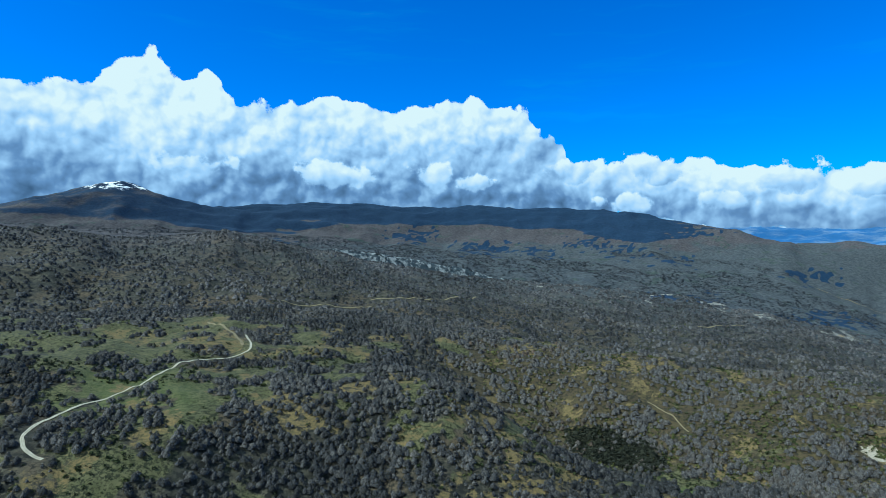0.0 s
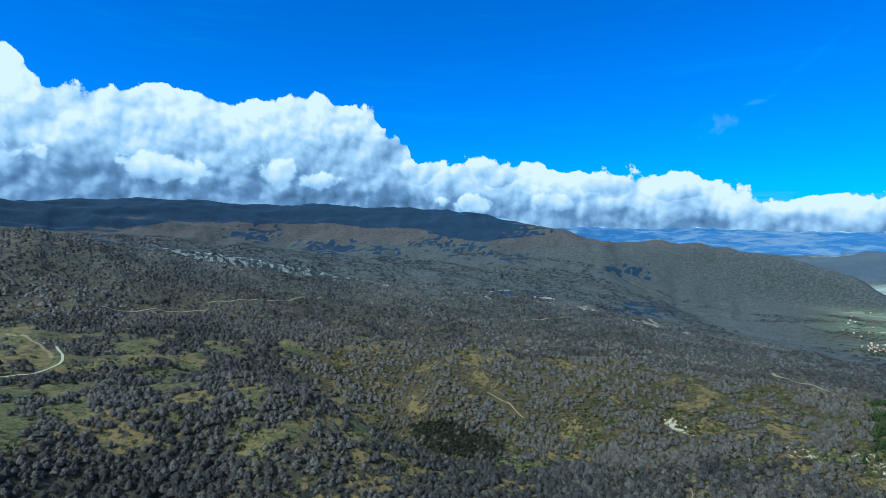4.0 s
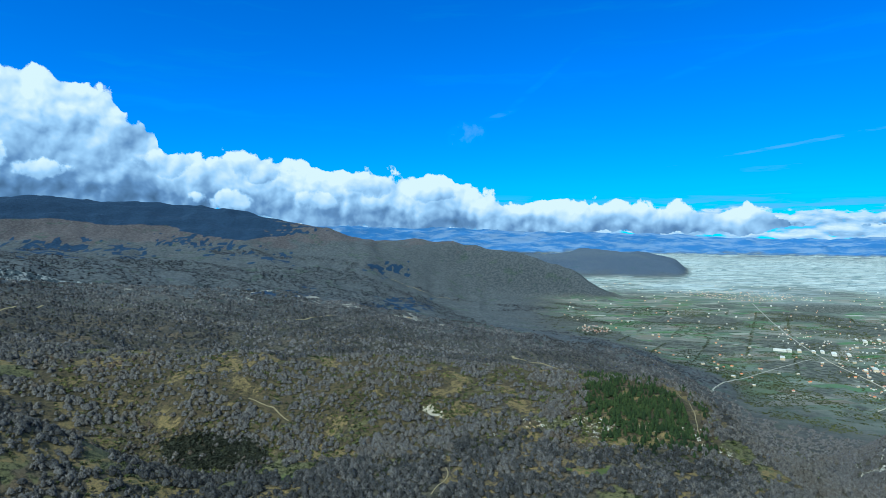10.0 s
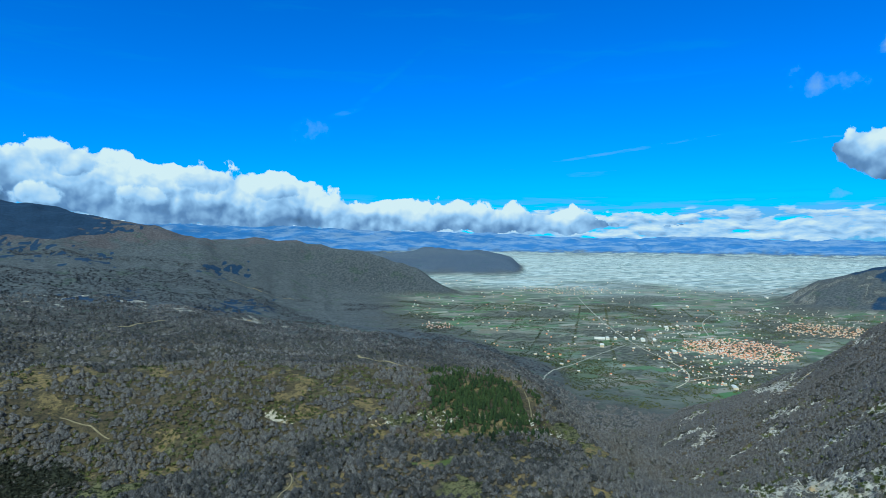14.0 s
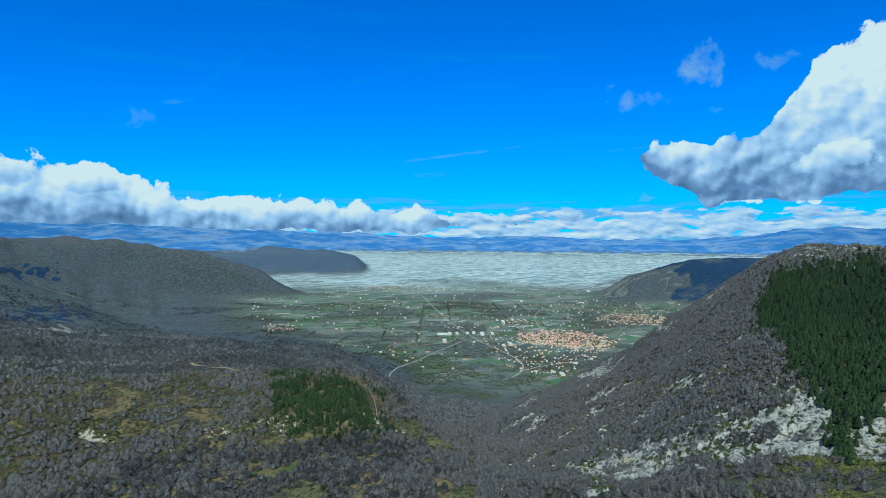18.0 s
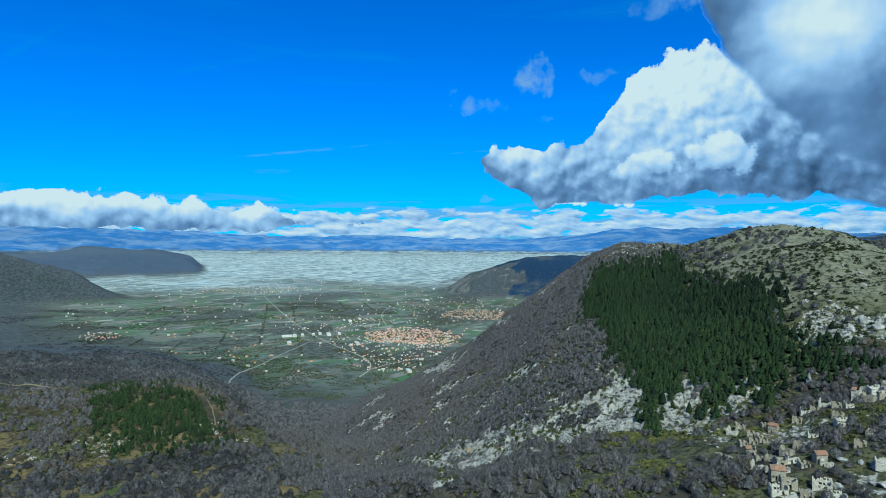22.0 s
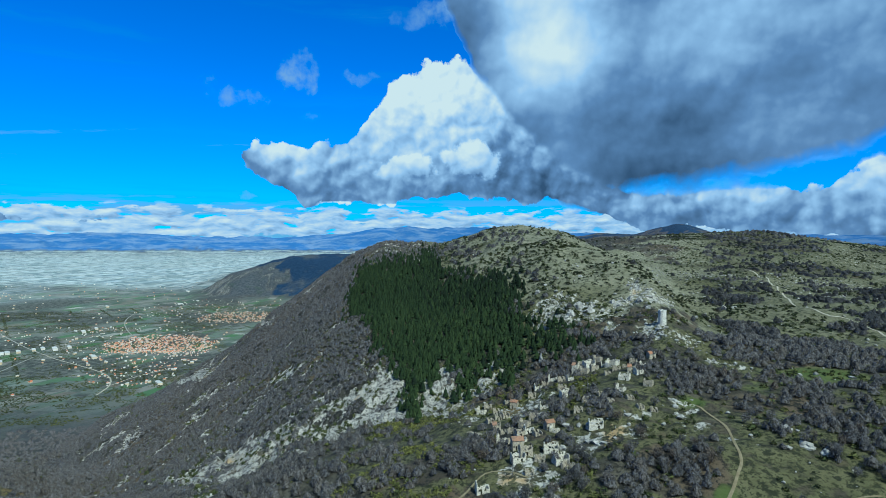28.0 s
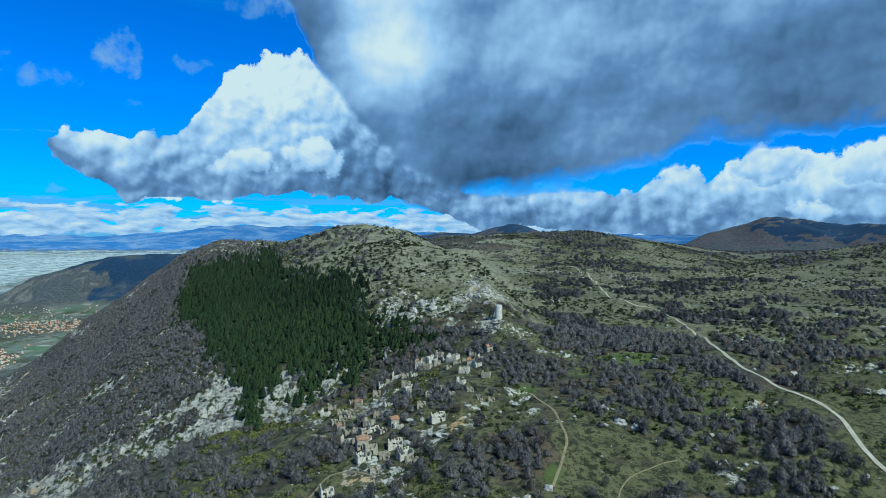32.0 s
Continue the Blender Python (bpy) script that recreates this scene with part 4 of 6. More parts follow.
def in_crown(rng, low, width):
    """A point in an egg-shaped crown, thicker towards its skin."""
    d = rng.normal(size=3)
    d /= np.linalg.norm(d)
    d *= rng.uniform(0.5, 1) ** 0.6
    return np.array([d[0] * width / 2, d[1] * width / 2, (low + 1) / 2 + d[2] * (1 - low) / 2])


def bare_tree(seed, twigs, limbs, width=0.85, fat=1.0):
    rng = np.random.default_rng(seed)
    wood = prism(np.zeros(3), np.array([0.03, 0.0, 0.55]), 0.028 * fat, 0.016 * fat) if limbs else []
    for k in range(limbs):
        a = np.array([0, 0, rng.uniform(0.2, 0.5)])
        wood.append(sliver(a, in_crown(rng, 0.4, width), 0.035 * fat, rng))
    crown = []
    for k in range(twigs):
        c = in_crown(rng, 0.22, width)
        d = (c - np.array([0, 0, 0.35])) * 0.6 + rng.normal(size=3) * 0.25
        d *= rng.uniform(0.14, 0.26) / np.linalg.norm(d)
        crown.append(sliver(c - d, c + d, 0.075 * fat, rng))
    return np.array(wood).reshape(-1, 3, 3), np.array(crown)


def leafy_bush(seed, leaves, width=1.1, size=0.36):
    rng = np.random.default_rng(seed)
    out = []
    for k in range(leaves):
        d = rng.normal(size=3)
        d[2] = abs(d[2])
        d /= np.linalg.norm(d)
        c = d * np.array([width / 2, width / 2, 0.85]) * rng.uniform(0.55, 1) + np.array([0, 0, 0.05])
        e = rng.normal(size=(3, 3)) * size * 0.6
        out.append(c + e - e.mean(0))
    return np.array(out)


def pine(seed, tiers, blades, width=0.5):
    rng = np.random.default_rng(seed)
    wood = prism(np.zeros(3), np.array([0, 0, 0.35]), 0.03, 0.02)
    crown = []
    for k in range(tiers):
        u = k / tiers
        top, r = 0.34 + 0.66 * (u + 1 / tiers), width / 2 * (1 - u) ** 0.75 + 0.04
        turn = rng.uniform(0, 6.28)
        for b in range(blades):
            a = turn + 2 * math.pi * (b + rng.uniform(-0.2, 0.2)) / blades
            rr, drop = r * rng.uniform(0.75, 1.2), rng.uniform(0.06, 0.16)
            w = 2.3 * math.pi / blades * 0.55
            crown.append(np.array([[0, 0, min(top, 1.0)], [rr * math.cos(a - w), rr * math.sin(a - w), top - 0.2 - drop], [rr * math.cos(a + w), rr * math.sin(a + w), top - 0.16 - drop]]))
    return np.array(wood), np.array(crown)


def mask_at(grid, az, r):
    j = np.clip(np.round((az + 44) / 0.25), 0, 840).astype(int)
    i = np.clip(np.round(np.interp(r, RANGES, np.arange(NR))), 0, NR - 1).astype(int)
    return grid[j, i]


TOP2 = np.maximum.accumulate(np.concatenate([np.full((NA, 1), -90.0), E2[:, :-1]], 1), axis=1)


def scatter(rng, count, az0, az1, r0, r1, hidden=0.35):
    """Random places, even over the ground; fewer of them in hollows that lie out of sight."""
    az = rng.uniform(az0, az1, count)
    r = np.sqrt(rng.uniform(r0 * r0, r1 * r1, count))
    seen = mask_at(E2, az, r) + np.degrees(6 / r) > mask_at(TOP2, az, r)
    keep = seen | (rng.uniform(size=count) < hidden)
    return az[keep], r[keep]


ROAD_CELLS = set()


def off_road(az, r):
    """True where no road runs within a few metres."""
    x, y = r * np.sin(np.radians(az)), r * np.cos(np.radians(az))
    if not ROAD_CELLS:
        return np.ones(len(x), bool)
    code = np.round(x / 3).astype(np.int64) * 100003 + np.round(y / 3).astype(np.int64)
    return ~np.isin(code, np.fromiter(ROAD_CELLS, np.int64))


def dome(seed, sides, rings, fuzz=()):
    """A rounded crown as shared vertices and triangles; fuzz: loose triangles that stand out of it."""
    rng = np.random.default_rng(seed)
    v, f = [np.array([rng.normal(0, 0.06), rng.normal(0, 0.06), 1.0])], []
    for k, (z, rad) in enumerate(rings):
        turn = rng.uniform(0, 6.28)
        for b in range(sides):
            a = turn * 0 + 2 * math.pi * (b + 0.5 * (k % 2) + rng.uniform(-0.18, 0.18)) / sides
            q = rad * rng.uniform(0.75, 1.25)
            v.append(np.array([q * math.cos(a), q * math.sin(a), z + rng.normal(0, 0.05)]))
        for b in range(sides):
            c = (b + 1) % sides
            if k == 0:
                f.append((0, 1 + b, 1 + c))
            else:
                o, p = 1 + (k - 1) * sides, 1 + k * sides
                f += [(o + b, p + b, p + c), (o + b, p + c, o + c)]
    v, f = np.array(v), np.array(f)
    if len(fuzz):
        extra = np.concatenate(fuzz).reshape(-1, 3)
        f = np.concatenate([f, len(v) + np.arange(len(extra)).reshape(-1, 3)])
        v = np.concatenate([v, extra])
    return v, f


def plant(name, material, shapes, az, r, height, rng, label, wide=(0.8, 1.3), category="woods", sink=0.05):
    """One mesh of many plants standing on the land."""
    clear = off_road(az, r)
    az, r, height = az[clear], r[clear], height[clear]
    pos, g = at_plan(az, r)
    pick = rng.integers(0, len(shapes), len(az))
    turn, fat = rng.uniform(0, 2 * math.pi, len(az)), rng.uniform(*wide, len(az))
    tint = np.clip(0.9 * rng.uniform(size=len(az)) - 0.25 + 1.5 * (fbm(pos[:, 0], pos[:, 1], 130, 91, 5) - 0.5) + 0.2, 0, 1)
    # pale grey, sunlight painted in, on the long slope; russet leaves round the village
    side, out = az + rng.normal(0, 3.0, len(az)), r * (1 + rng.normal(0, 0.06, len(az)))
    # elsewhere the tint is lowered, partly standing for cloud shade
    tint = np.where((side > 64) & (side < 104) & (out > 430), 0.45 + 0.3 * tint, np.where((side > 64) & (out < 540), np.clip(0.4 + 0.45 * tint, 0, 1), np.where(mask_at(brow, az, r) > 0.4, 0.42 + 0.5 * tint, 0.62 * tint)))
    verts, tints, faces, start = [], [], [], 0
    for k, shape in enumerate(shapes):
        w = np.where(pick == k)[0]
        if not len(w):
            continue
        base, tri = shape if isinstance(shape, tuple) else (shape.reshape(-1, 3), np.arange(shape.size // 3).reshape(-1, 3))
        c, s, h = np.cos(turn[w])[:, None], np.sin(turn[w])[:, None], (height[w] * g[w])[:, None]
        x = (base[:, 0] * c - base[:, 1] * s) * h * fat[w][:, None] + pos[w, 0][:, None]
        y = (base[:, 0] * s + base[:, 1] * c) * h * fat[w][:, None] + pos[w, 1][:, None]
        z = (base[:, 2] - sink) * h + pos[w, 2][:, None]
        verts.append(np.stack([x, y, z], -1).reshape(-1, 3))
        tints.append(np.repeat(tint[w], len(base)))
        faces.append((tri[None] + (start + np.arange(len(w)) * len(base))[:, None, None]).reshape(-1, 3))
        start += len(w) * len(base)
    me = quick_mesh(name, np.concatenate(verts), np.concatenate(faces))
    me.attributes.new("tint", "FLOAT", "POINT").data.foreach_set("value", np.concatenate(tints).astype(np.float32))
    if category == "woods":
        me.polygons.foreach_set("use_smooth", np.ones(len(me.polygons), bool))
    me.materials.append(material)
    return tagged(new(name, me), label, category, kind="stuff")


def tint_mat(name, *stops, rough=0.9, grain=0.35):
    """Colours picked from plant to plant, with some change from twig to twig."""
    n = Nodes(name)
    isl = n.node("ShaderNodeNewGeometry").outputs["Random Per Island"]
    fac = n.math("ADD", n.attr("tint"), n.math("MULTIPLY", n.math("SUBTRACT", isl, 0.5), grain))
    return n.done(n.ramp(fac, *stops), rough)


def twig_mat(name, *stops):
    """Massed bare twigs: colour changes from tree to tree, shade between twigs painted dark."""
    n = Nodes(name)
    where = n.node("ShaderNodeTexCoord").outputs["Object"]
    lean = n.node("ShaderNodeMapping")
    lean.inputs["Scale"].default_value = (1.6, 1.6, 0.55)
    n.link(where, lean.inputs["Vector"])
    twigs = n.noise(lean.outputs[0], 1.1, 5, 0.72)
    fac = n.math("ADD", n.attr("tint"), n.math("MULTIPLY", n.math("SUBTRACT", n.noise(where, 0.35, 3), 0.5), 0.5))
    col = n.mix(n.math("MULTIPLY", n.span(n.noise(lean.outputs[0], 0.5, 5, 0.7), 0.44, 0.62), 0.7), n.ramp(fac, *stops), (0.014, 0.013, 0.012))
    n.bump(twigs, 0.8, 0.9)
    # gaps between the twigs
    n.link(n.math("SUBTRACT", 1.0, n.math("MULTIPLY", n.span(twigs, 0.5, 0.56), 0.85)), n.b.inputs["Alpha"])
    return n.done(col, 0.95)


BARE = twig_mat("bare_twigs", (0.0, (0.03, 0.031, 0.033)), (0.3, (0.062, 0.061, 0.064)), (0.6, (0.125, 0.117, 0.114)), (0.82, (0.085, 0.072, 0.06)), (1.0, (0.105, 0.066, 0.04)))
# greyer than BARE for painted distance haze; the long slope shares it
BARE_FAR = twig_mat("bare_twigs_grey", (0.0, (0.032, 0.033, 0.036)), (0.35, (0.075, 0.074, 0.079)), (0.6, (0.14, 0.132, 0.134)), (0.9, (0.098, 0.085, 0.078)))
EVERGREEN = tint_mat("evergreen_leaves", (0.0, (0.012, 0.017, 0.008)), (0.5, (0.038, 0.047, 0.015)), (0.9, (0.1, 0.1, 0.03)))
PINE = tint_mat("pine_needles", (0.0, (0.004, 0.009, 0.004)), (0.5, (0.011, 0.022, 0.007)), (1.0, (0.03, 0.046, 0.013)))
# haze painted in as a blue-grey tint
FAR_HAZED = tint_mat("far_woods", (0.0, (0.018, 0.022, 0.028)), (0.5, (0.042, 0.045, 0.053)), (1.0, (0.08, 0.078, 0.084)))
BROOM = tint_mat("broom_leaves", (0.0, (0.03, 0.034, 0.012)), (0.5, (0.075, 0.08, 0.022)), (1.0, (0.15, 0.145, 0.04)))
# near-black, for bushes that stand in for a shadow
SHADE_LEAF = tint_mat("holm_oak_leaves", (0.0, (0.011, 0.013, 0.01)), (1.0, (0.026, 0.028, 0.017)))
BARK = plain_mat("bark", (0.09, 0.08, 0.07), (0.13, 0.12, 0.11), 3.0)


def in_hollow(az, r):
    """Below 1 inside the hollow where bushes stand in for a shadow."""
    e = mask_at(E2, az, r) + 18.6 + 0.16 * (az - 15.8)
    return ((az - 15.8) / 5.6) ** 2 + (e / 1.4) ** 2


def grow():
    rng = np.random.default_rng(5)
    whole = lambda t: np.concatenate([p for p in t if len(p)])
    mound = ((0.84, 0.26), (0.6, 0.44), (0.25, 0.52))
    thick = [dome(s, 7, [(z * 0.86, q * 0.8) for z, q in mound], (whole(bare_tree(s, 56, 6, 1.15, 0.42)),)) for s in range(8)]
    medium = [dome(s, 6, [(z * 0.9, q * 0.9) for z, q in mound], (whole(bare_tree(s, 22, 0, 1.2, 0.6)),)) for s in range(10, 20)]
    light_ = [dome(s, 5, ((0.72, 0.4), (0.1, 0.62)), (whole(bare_tree(s, 7, 0, 1.2, 0.9)),)) for s in range(20, 30)]
    clump = [dome(s, 5, ((0.66, 0.5), (0.0, 0.75))) for s in range(30, 38)]
    bushes = [leafy_bush(s, 22) for s in range(40, 45)]
    knobs = [leafy_bush(s, 9, 1.2, 0.62) for s in range(50, 55)]
    for name, shapes, count, r0, r1, h0, h1, h_true in (
            ("bare_woods", thick, 15000, 215, 430, 2.0, 5.6, 0), ("bare_woods", medium, 38000, 430, 700, 2.2, 6.0, 0),
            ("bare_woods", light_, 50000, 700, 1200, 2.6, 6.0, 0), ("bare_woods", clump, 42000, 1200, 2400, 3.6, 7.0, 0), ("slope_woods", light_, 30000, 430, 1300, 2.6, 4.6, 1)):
        az, r = scatter(rng, count, 70 if h_true else -42, 105 if h_true else 158, r0, r1)
        open_ = mask_at(grass, az, r) + mask_at(soil, az, r) * 0.7 + mask_at(rock, az, r) * 1.35 + mask_at(scar, az, r) + 0.32 * mask_at(brow, az, r)
        x, y = r * np.sin(np.radians(az)), r * np.cos(np.radians(az))
        groups = 0.5 + 1.25 * (fbm(x, y, 36, 95, 3) - 0.5)
        keep = (rng.uniform(size=len(az)) > open_ * 1.25 + (groups - 0.5) * -1.2 * open_ * 2) & ~mask_at(pine_zone, az, r) & (mask_at(plain, az, r) < 0.3)
        keep &= in_hollow(az, r) > rng.uniform(0, 0.9, len(az))
        # thin cover on the turf of the ridge and the plateau
        keep &= (rng.uniform(size=len(az)) > 0.85 * (mask_at(grass, az, r) > 0.5) * (groups < 0.53))
        keep &= ~((az > 111) & (az < 127) & (mask_at(E2, az, r) > -8.6) & (rng.uniform(size=len(az)) < 0.93))
        az, r = az[keep], r[keep]
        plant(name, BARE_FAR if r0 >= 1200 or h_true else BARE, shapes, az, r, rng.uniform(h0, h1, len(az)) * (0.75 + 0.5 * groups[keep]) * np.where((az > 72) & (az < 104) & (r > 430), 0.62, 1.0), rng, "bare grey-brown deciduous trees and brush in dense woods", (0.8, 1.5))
    for az0, az1, r0, r1, count, low in ((103, 126, 470, 1000, 4200, 0.48), (124, 158, 400, 1900, 14000, 0.47), (4, 62, 560, 900, 7000, 0.46)):
        az, r = scatter(rng, count, az0, az1, r0, r1, 0.2)
        x, y = r * np.sin(np.radians(az)), r * np.cos(np.radians(az))
        keep = (fbm(x, y, 34, 141, 4) > low) & (mask_at(E2, az, r) > -7.5 - 20 * (az < 100)) & ~mask_at(pine_zone, az, r)
        plant("turf_bushes", EVERGREEN, bushes if r0 < 500 else knobs, az[keep], r[keep], rng.uniform(0.8, 2.0, int(keep.sum())) * (1 + r[keep] / 3000), rng, "low green bushes dotted over dry turf", (0.9, 1.8), "scrub")
    far = [dome(s, 4, ((0.6, 0.6), (0.0, 0.9))) for s in range(130, 136)]
    az, r = scatter(rng, 36000, -42, 76, 2450, 5400, 0.1)
    x, y = r * np.sin(np.radians(az)), r * np.cos(np.radians(az))
    keep = (fbm(x, y, 420, 133, 5) > 0.47) & (mask_at(plain, az, r) < 0.3)
    plant("far_woods", FAR_HAZED, far, az[keep], r[keep], rng.uniform(3, 6, int(keep.sum())), rng, "far woods on the slopes, tinted blue-grey for haze", (1.2, 2.2))
    for shapes, count, r0, r1 in ((bushes, 24000, 220, 700), (knobs, 26000, 700, 1900)):
        az, r = scatter(rng, count, -42, 158, r0, r1)
        x, y = r * np.sin(np.radians(az)), r * np.cos(np.radians(az))
        groups = fbm(x, y, 45, 97, 3)
        keep = (groups > 0.46) & (rng.uniform(size=len(az)) < 0.35 + 0.5 * mask_at(brow, az, r) + 0.65 * mask_at(grass, az, r) + 0.3 * mask_at(rock, az, r)) & (mask_at(plain, az, r) < 0.3) & ~mask_at(pine_zone, az, r)
        az, r = az[keep], r[keep]
        plant("evergreen_scrub", EVERGREEN, shapes, az, r, rng.uniform(0.9, 2.4, len(az)) * (1 + r / 2500), rng, "dark green juniper and broom bushes scattered over turf", (0.9, 1.7), "scrub")
    az, r = scatter(rng, 9000, 82, 118, 228, 430, 0.2)
    x, y = r * np.sin(np.radians(az)), r * np.cos(np.radians(az))
    keep = (fbm(x, y, 26, 145, 3) > 0.56) & (mask_at(rock, az, r) < 0.3)
    plant("broom_bushes", BROOM, bushes, az[keep], r[keep], rng.uniform(0.8, 2.0, int(keep.sum())), rng, "yellow-green broom bushes below the cliffs", (0.9, 1.5), "scrub")
    az, r = scatter(rng, 9000, 78, 112, 300, 900, 0.2)
    x, y = r * np.sin(np.radians(az)), r * np.cos(np.radians(az))
    keep = (mask_at(rock, az, r) > 0.2) & (fbm(x, y, 16, 143, 3) > 0.47)
    plant("cliff_scrub", EVERGREEN, bushes, az[keep], r[keep], rng.uniform(1.2, 3.4, int(keep.sum())), rng, "dark green bushes rooted in the limestone ledges", (0.6, 1.1), "scrub")
    # a shadow lies over this hollow; near-black bushes are added in its place
    az, r = scatter(rng, 14000, 6, 25, 480, 780, 0.3)
    x, y = r * np.sin(np.radians(az)), r * np.cos(np.radians(az))
    keep = in_hollow(az, r) < 0.2 + 2.4 * (fbm(x, y, 40, 131, 4) - 0.25) * rng.uniform(0.3, 1.2, len(az))
    plant("holm_oak_thicket", SHADE_LEAF, bushes, az[keep], r[keep], rng.uniform(2.6, 5.0, int(keep.sum())), rng, "near-black bushes added in place of a shadow over a hollow", (0.9, 1.4), "thicket")
    pines = [whole(pine(s, 5, 6, 0.6)) for s in range(60, 66)]
    for az0, az1, count in ((93, 120, 40000), (48, 64, 9000)):
        az, r = scatter(rng, count, az0, az1, 380, 1250, 0.6)
        blur = rng.normal(size=(2, len(az)))
        keep = mask_at(pine_zone, az + blur[0] * 0.35, r * (1 + blur[1] * 0.035))
        az, r = az[keep], r[keep]
        plant("pine_forest", PINE, pines, az, r, rng.uniform(5.0, 8.6, len(az)), rng, "dense dark green planted pine forest on the slope", (0.85, 1.2), "forest")

# ---- roads and tracks ----
def part(name, bm, material, parent, label=""):
    """One mesh under a thing or under a part."""
    me = bpy.data.meshes.new(name)
    bm.to_mesh(me)
    bm.free()
    me.materials.append(material)
    ob = new(name, me)
    ob.parent = parent
    return tagged(ob, label)


def box(bm, x0, y0, z0, x1, y1, z1):
    v = [bm.verts.new(p) for p in ((x0, y0, z0), (x1, y0, z0), (x1, y1, z0), (x0, y1, z0), (x0, y0, z1), (x1, y0, z1), (x1, y1, z1), (x0, y1, z1))]
    for f in ((0, 3, 2, 1), (4, 5, 6, 7), (0, 1, 5, 4), (1, 2, 6, 5), (2, 3, 7, 6), (3, 0, 4, 7)):
        bm.faces.new([v[k] for k in f])


def ground_at(az, r):
    p, g = at_plan(az, r)
    return Vector(p.tolist()), float(g)


def on_land(az, el):
    """Place on the land along a sight line, and the scale there."""
    return ground_at(az, seen_at(az, el))


def dirt_material(name, c1, c2):
    n = Nodes(name)
    where = n.node("ShaderNodeTexCoord").outputs["Object"]
    col = n.mix(n.span(n.noise(where, 0.35, 5, 0.65), 0.35, 0.65), c1, c2)
    across = n.attr("across")
    ruts = n.span(n.math("ABSOLUTE", n.math("SUBTRACT", n.math("ABSOLUTE", across, 0.0), 0.45), 0.0), 0.3, 0.12)
    col = n.mix(n.math("MULTIPLY", n.math("SUBTRACT", 1.0, ruts), 0.45), col, (0.15, 0.14, 0.08))
    n.bump(n.noise(where, 1.2, 4), 0.2)
    return n.done(col, 0.95)


GRAVEL = dirt_material("gravel", (0.27, 0.245, 0.195), (0.38, 0.35, 0.29))
TRACK = dirt_material("track_earth", (0.13, 0.1, 0.055), (0.19, 0.155, 0.095))
PAVED = dirt_material("worn_asphalt", (0.2, 0.2, 0.19), (0.28, 0.28, 0.26))


def road(name, ends, width, material, label, lift=0.2, seed=0):
    """A strip of road laid on the land through points given by bearing and angle."""
    plan = np.array([(az, seen_at(az, el)) for az, el in ends])
    xy = np.stack([plan[:, 1] * np.sin(np.radians(plan[:, 0])), plan[:, 1] * np.cos(np.radians(plan[:, 0]))], -1)
    s = np.concatenate([[0], np.cumsum(np.linalg.norm(np.diff(xy, axis=0), axis=1))])
    step = max(2.5, s[-1] / 250)
    u = np.arange(0, s[-1], step)
    for k in range(2):  # corner-cut the line so that it bends smoothly
        xy = np.concatenate([xy[:1], np.stack([xy[:-1] * 0.75 + xy[1:] * 0.25, xy[:-1] * 0.25 + xy[1:] * 0.75], 1).reshape(-1, 2), xy[-1:]])
    s = np.concatenate([[0], np.cumsum(np.linalg.norm(np.diff(xy, axis=0), axis=1))])
    c = np.stack([np.interp(u, s, xy[:, 0]), np.interp(u, s, xy[:, 1])], -1)
    c += (np.stack([vnoise(u, u * 0, 18, 201 + seed), vnoise(u, u * 0, 18, 301 + seed)], -1) - 0.5) * width * 0.5
    d = np.gradient(c, axis=0)
    nrm = np.stack([-d[:, 1], d[:, 0]], -1) / (np.linalg.norm(d, axis=1)[:, None] + 1e-9)
    for a in (-4.5, -1.5, 1.5, 4.5):
        for k in np.arange(0, len(c)):
            q = c[k] + nrm[k] * a
            ROAD_CELLS.update(int(round(q[0] * (1 - e / np.hypot(*q)) / 3)) * 100003 + int(round(q[1] * (1 - e / np.hypot(*q)) / 3)) for e in (0, 3, 6))
    rows = []
    cols = np.linspace(-1, 1, 5)
    for k in cols:
        w = width / 2 * (0.6 + 0.9 * fbm(u, u * 0 + 40 * k, 9, 401 + seed, 3))
        q = c + nrm * (k * w)[:, None]
        az, r = np.degrees(np.arctan2(q[:, 0], q[:, 1])), np.linalg.norm(q, axis=1)
        az = np.where(az < -100, az + 360, az)
        p, g = at_plan(az, r)
        p[:, 2] += (lift * (1 - 0.35 * abs(k)) + r * 0.0004) * g
        rows.append(p)
    verts = np.stack(rows, 1).reshape(-1, 3)
    n, m = len(u), len(cols)
    i, j = np.meshgrid(np.arange(n - 1), np.arange(m - 1), indexing="ij")
    faces = np.stack([i * m + j, i * m + j + 1, (i + 1) * m + j + 1, (i + 1) * m + j], -1).reshape(-1, 4)
    me = quick_mesh(name, verts, faces)
    me.attributes.new("across", "FLOAT", "POINT").data.foreach_set("value", np.tile(cols, n).astype(np.float32))
    me.materials.append(material)
    return tagged(new(name, me), label, "road", kind="structure")


road("road_hillside", [(-33.9, -17.2), (-34.9, -16.6), (-35.3, -15.9), (-35.1, -15.0), (-33.4, -14.2), (-31.0, -13.4), (-28.1, -12.9), (-25.5, -11.7), (-24.2, -10.9), (-21.9, -10.6),
                       (-18.5, -10.4), (-17.6, -9.8), (-18.3, -8.7)], 2.5, GRAVEL, "pale winding gravel road across the grassy hillside")
road("road_side", [(-18.5, -9.6), (-19.2, -8.5), (-20.2, -7.9), (-21.5, -7.4)], 3.4, TRACK, "narrow dirt track through bare woods", seed=2)
road("road_upper", [(-15.1, -5.7), (-12.4, -6.2), (-9.7, -6.4), (-6.7, -6.3)], 4, TRACK, "distant pale road along the wooded slope", seed=3)
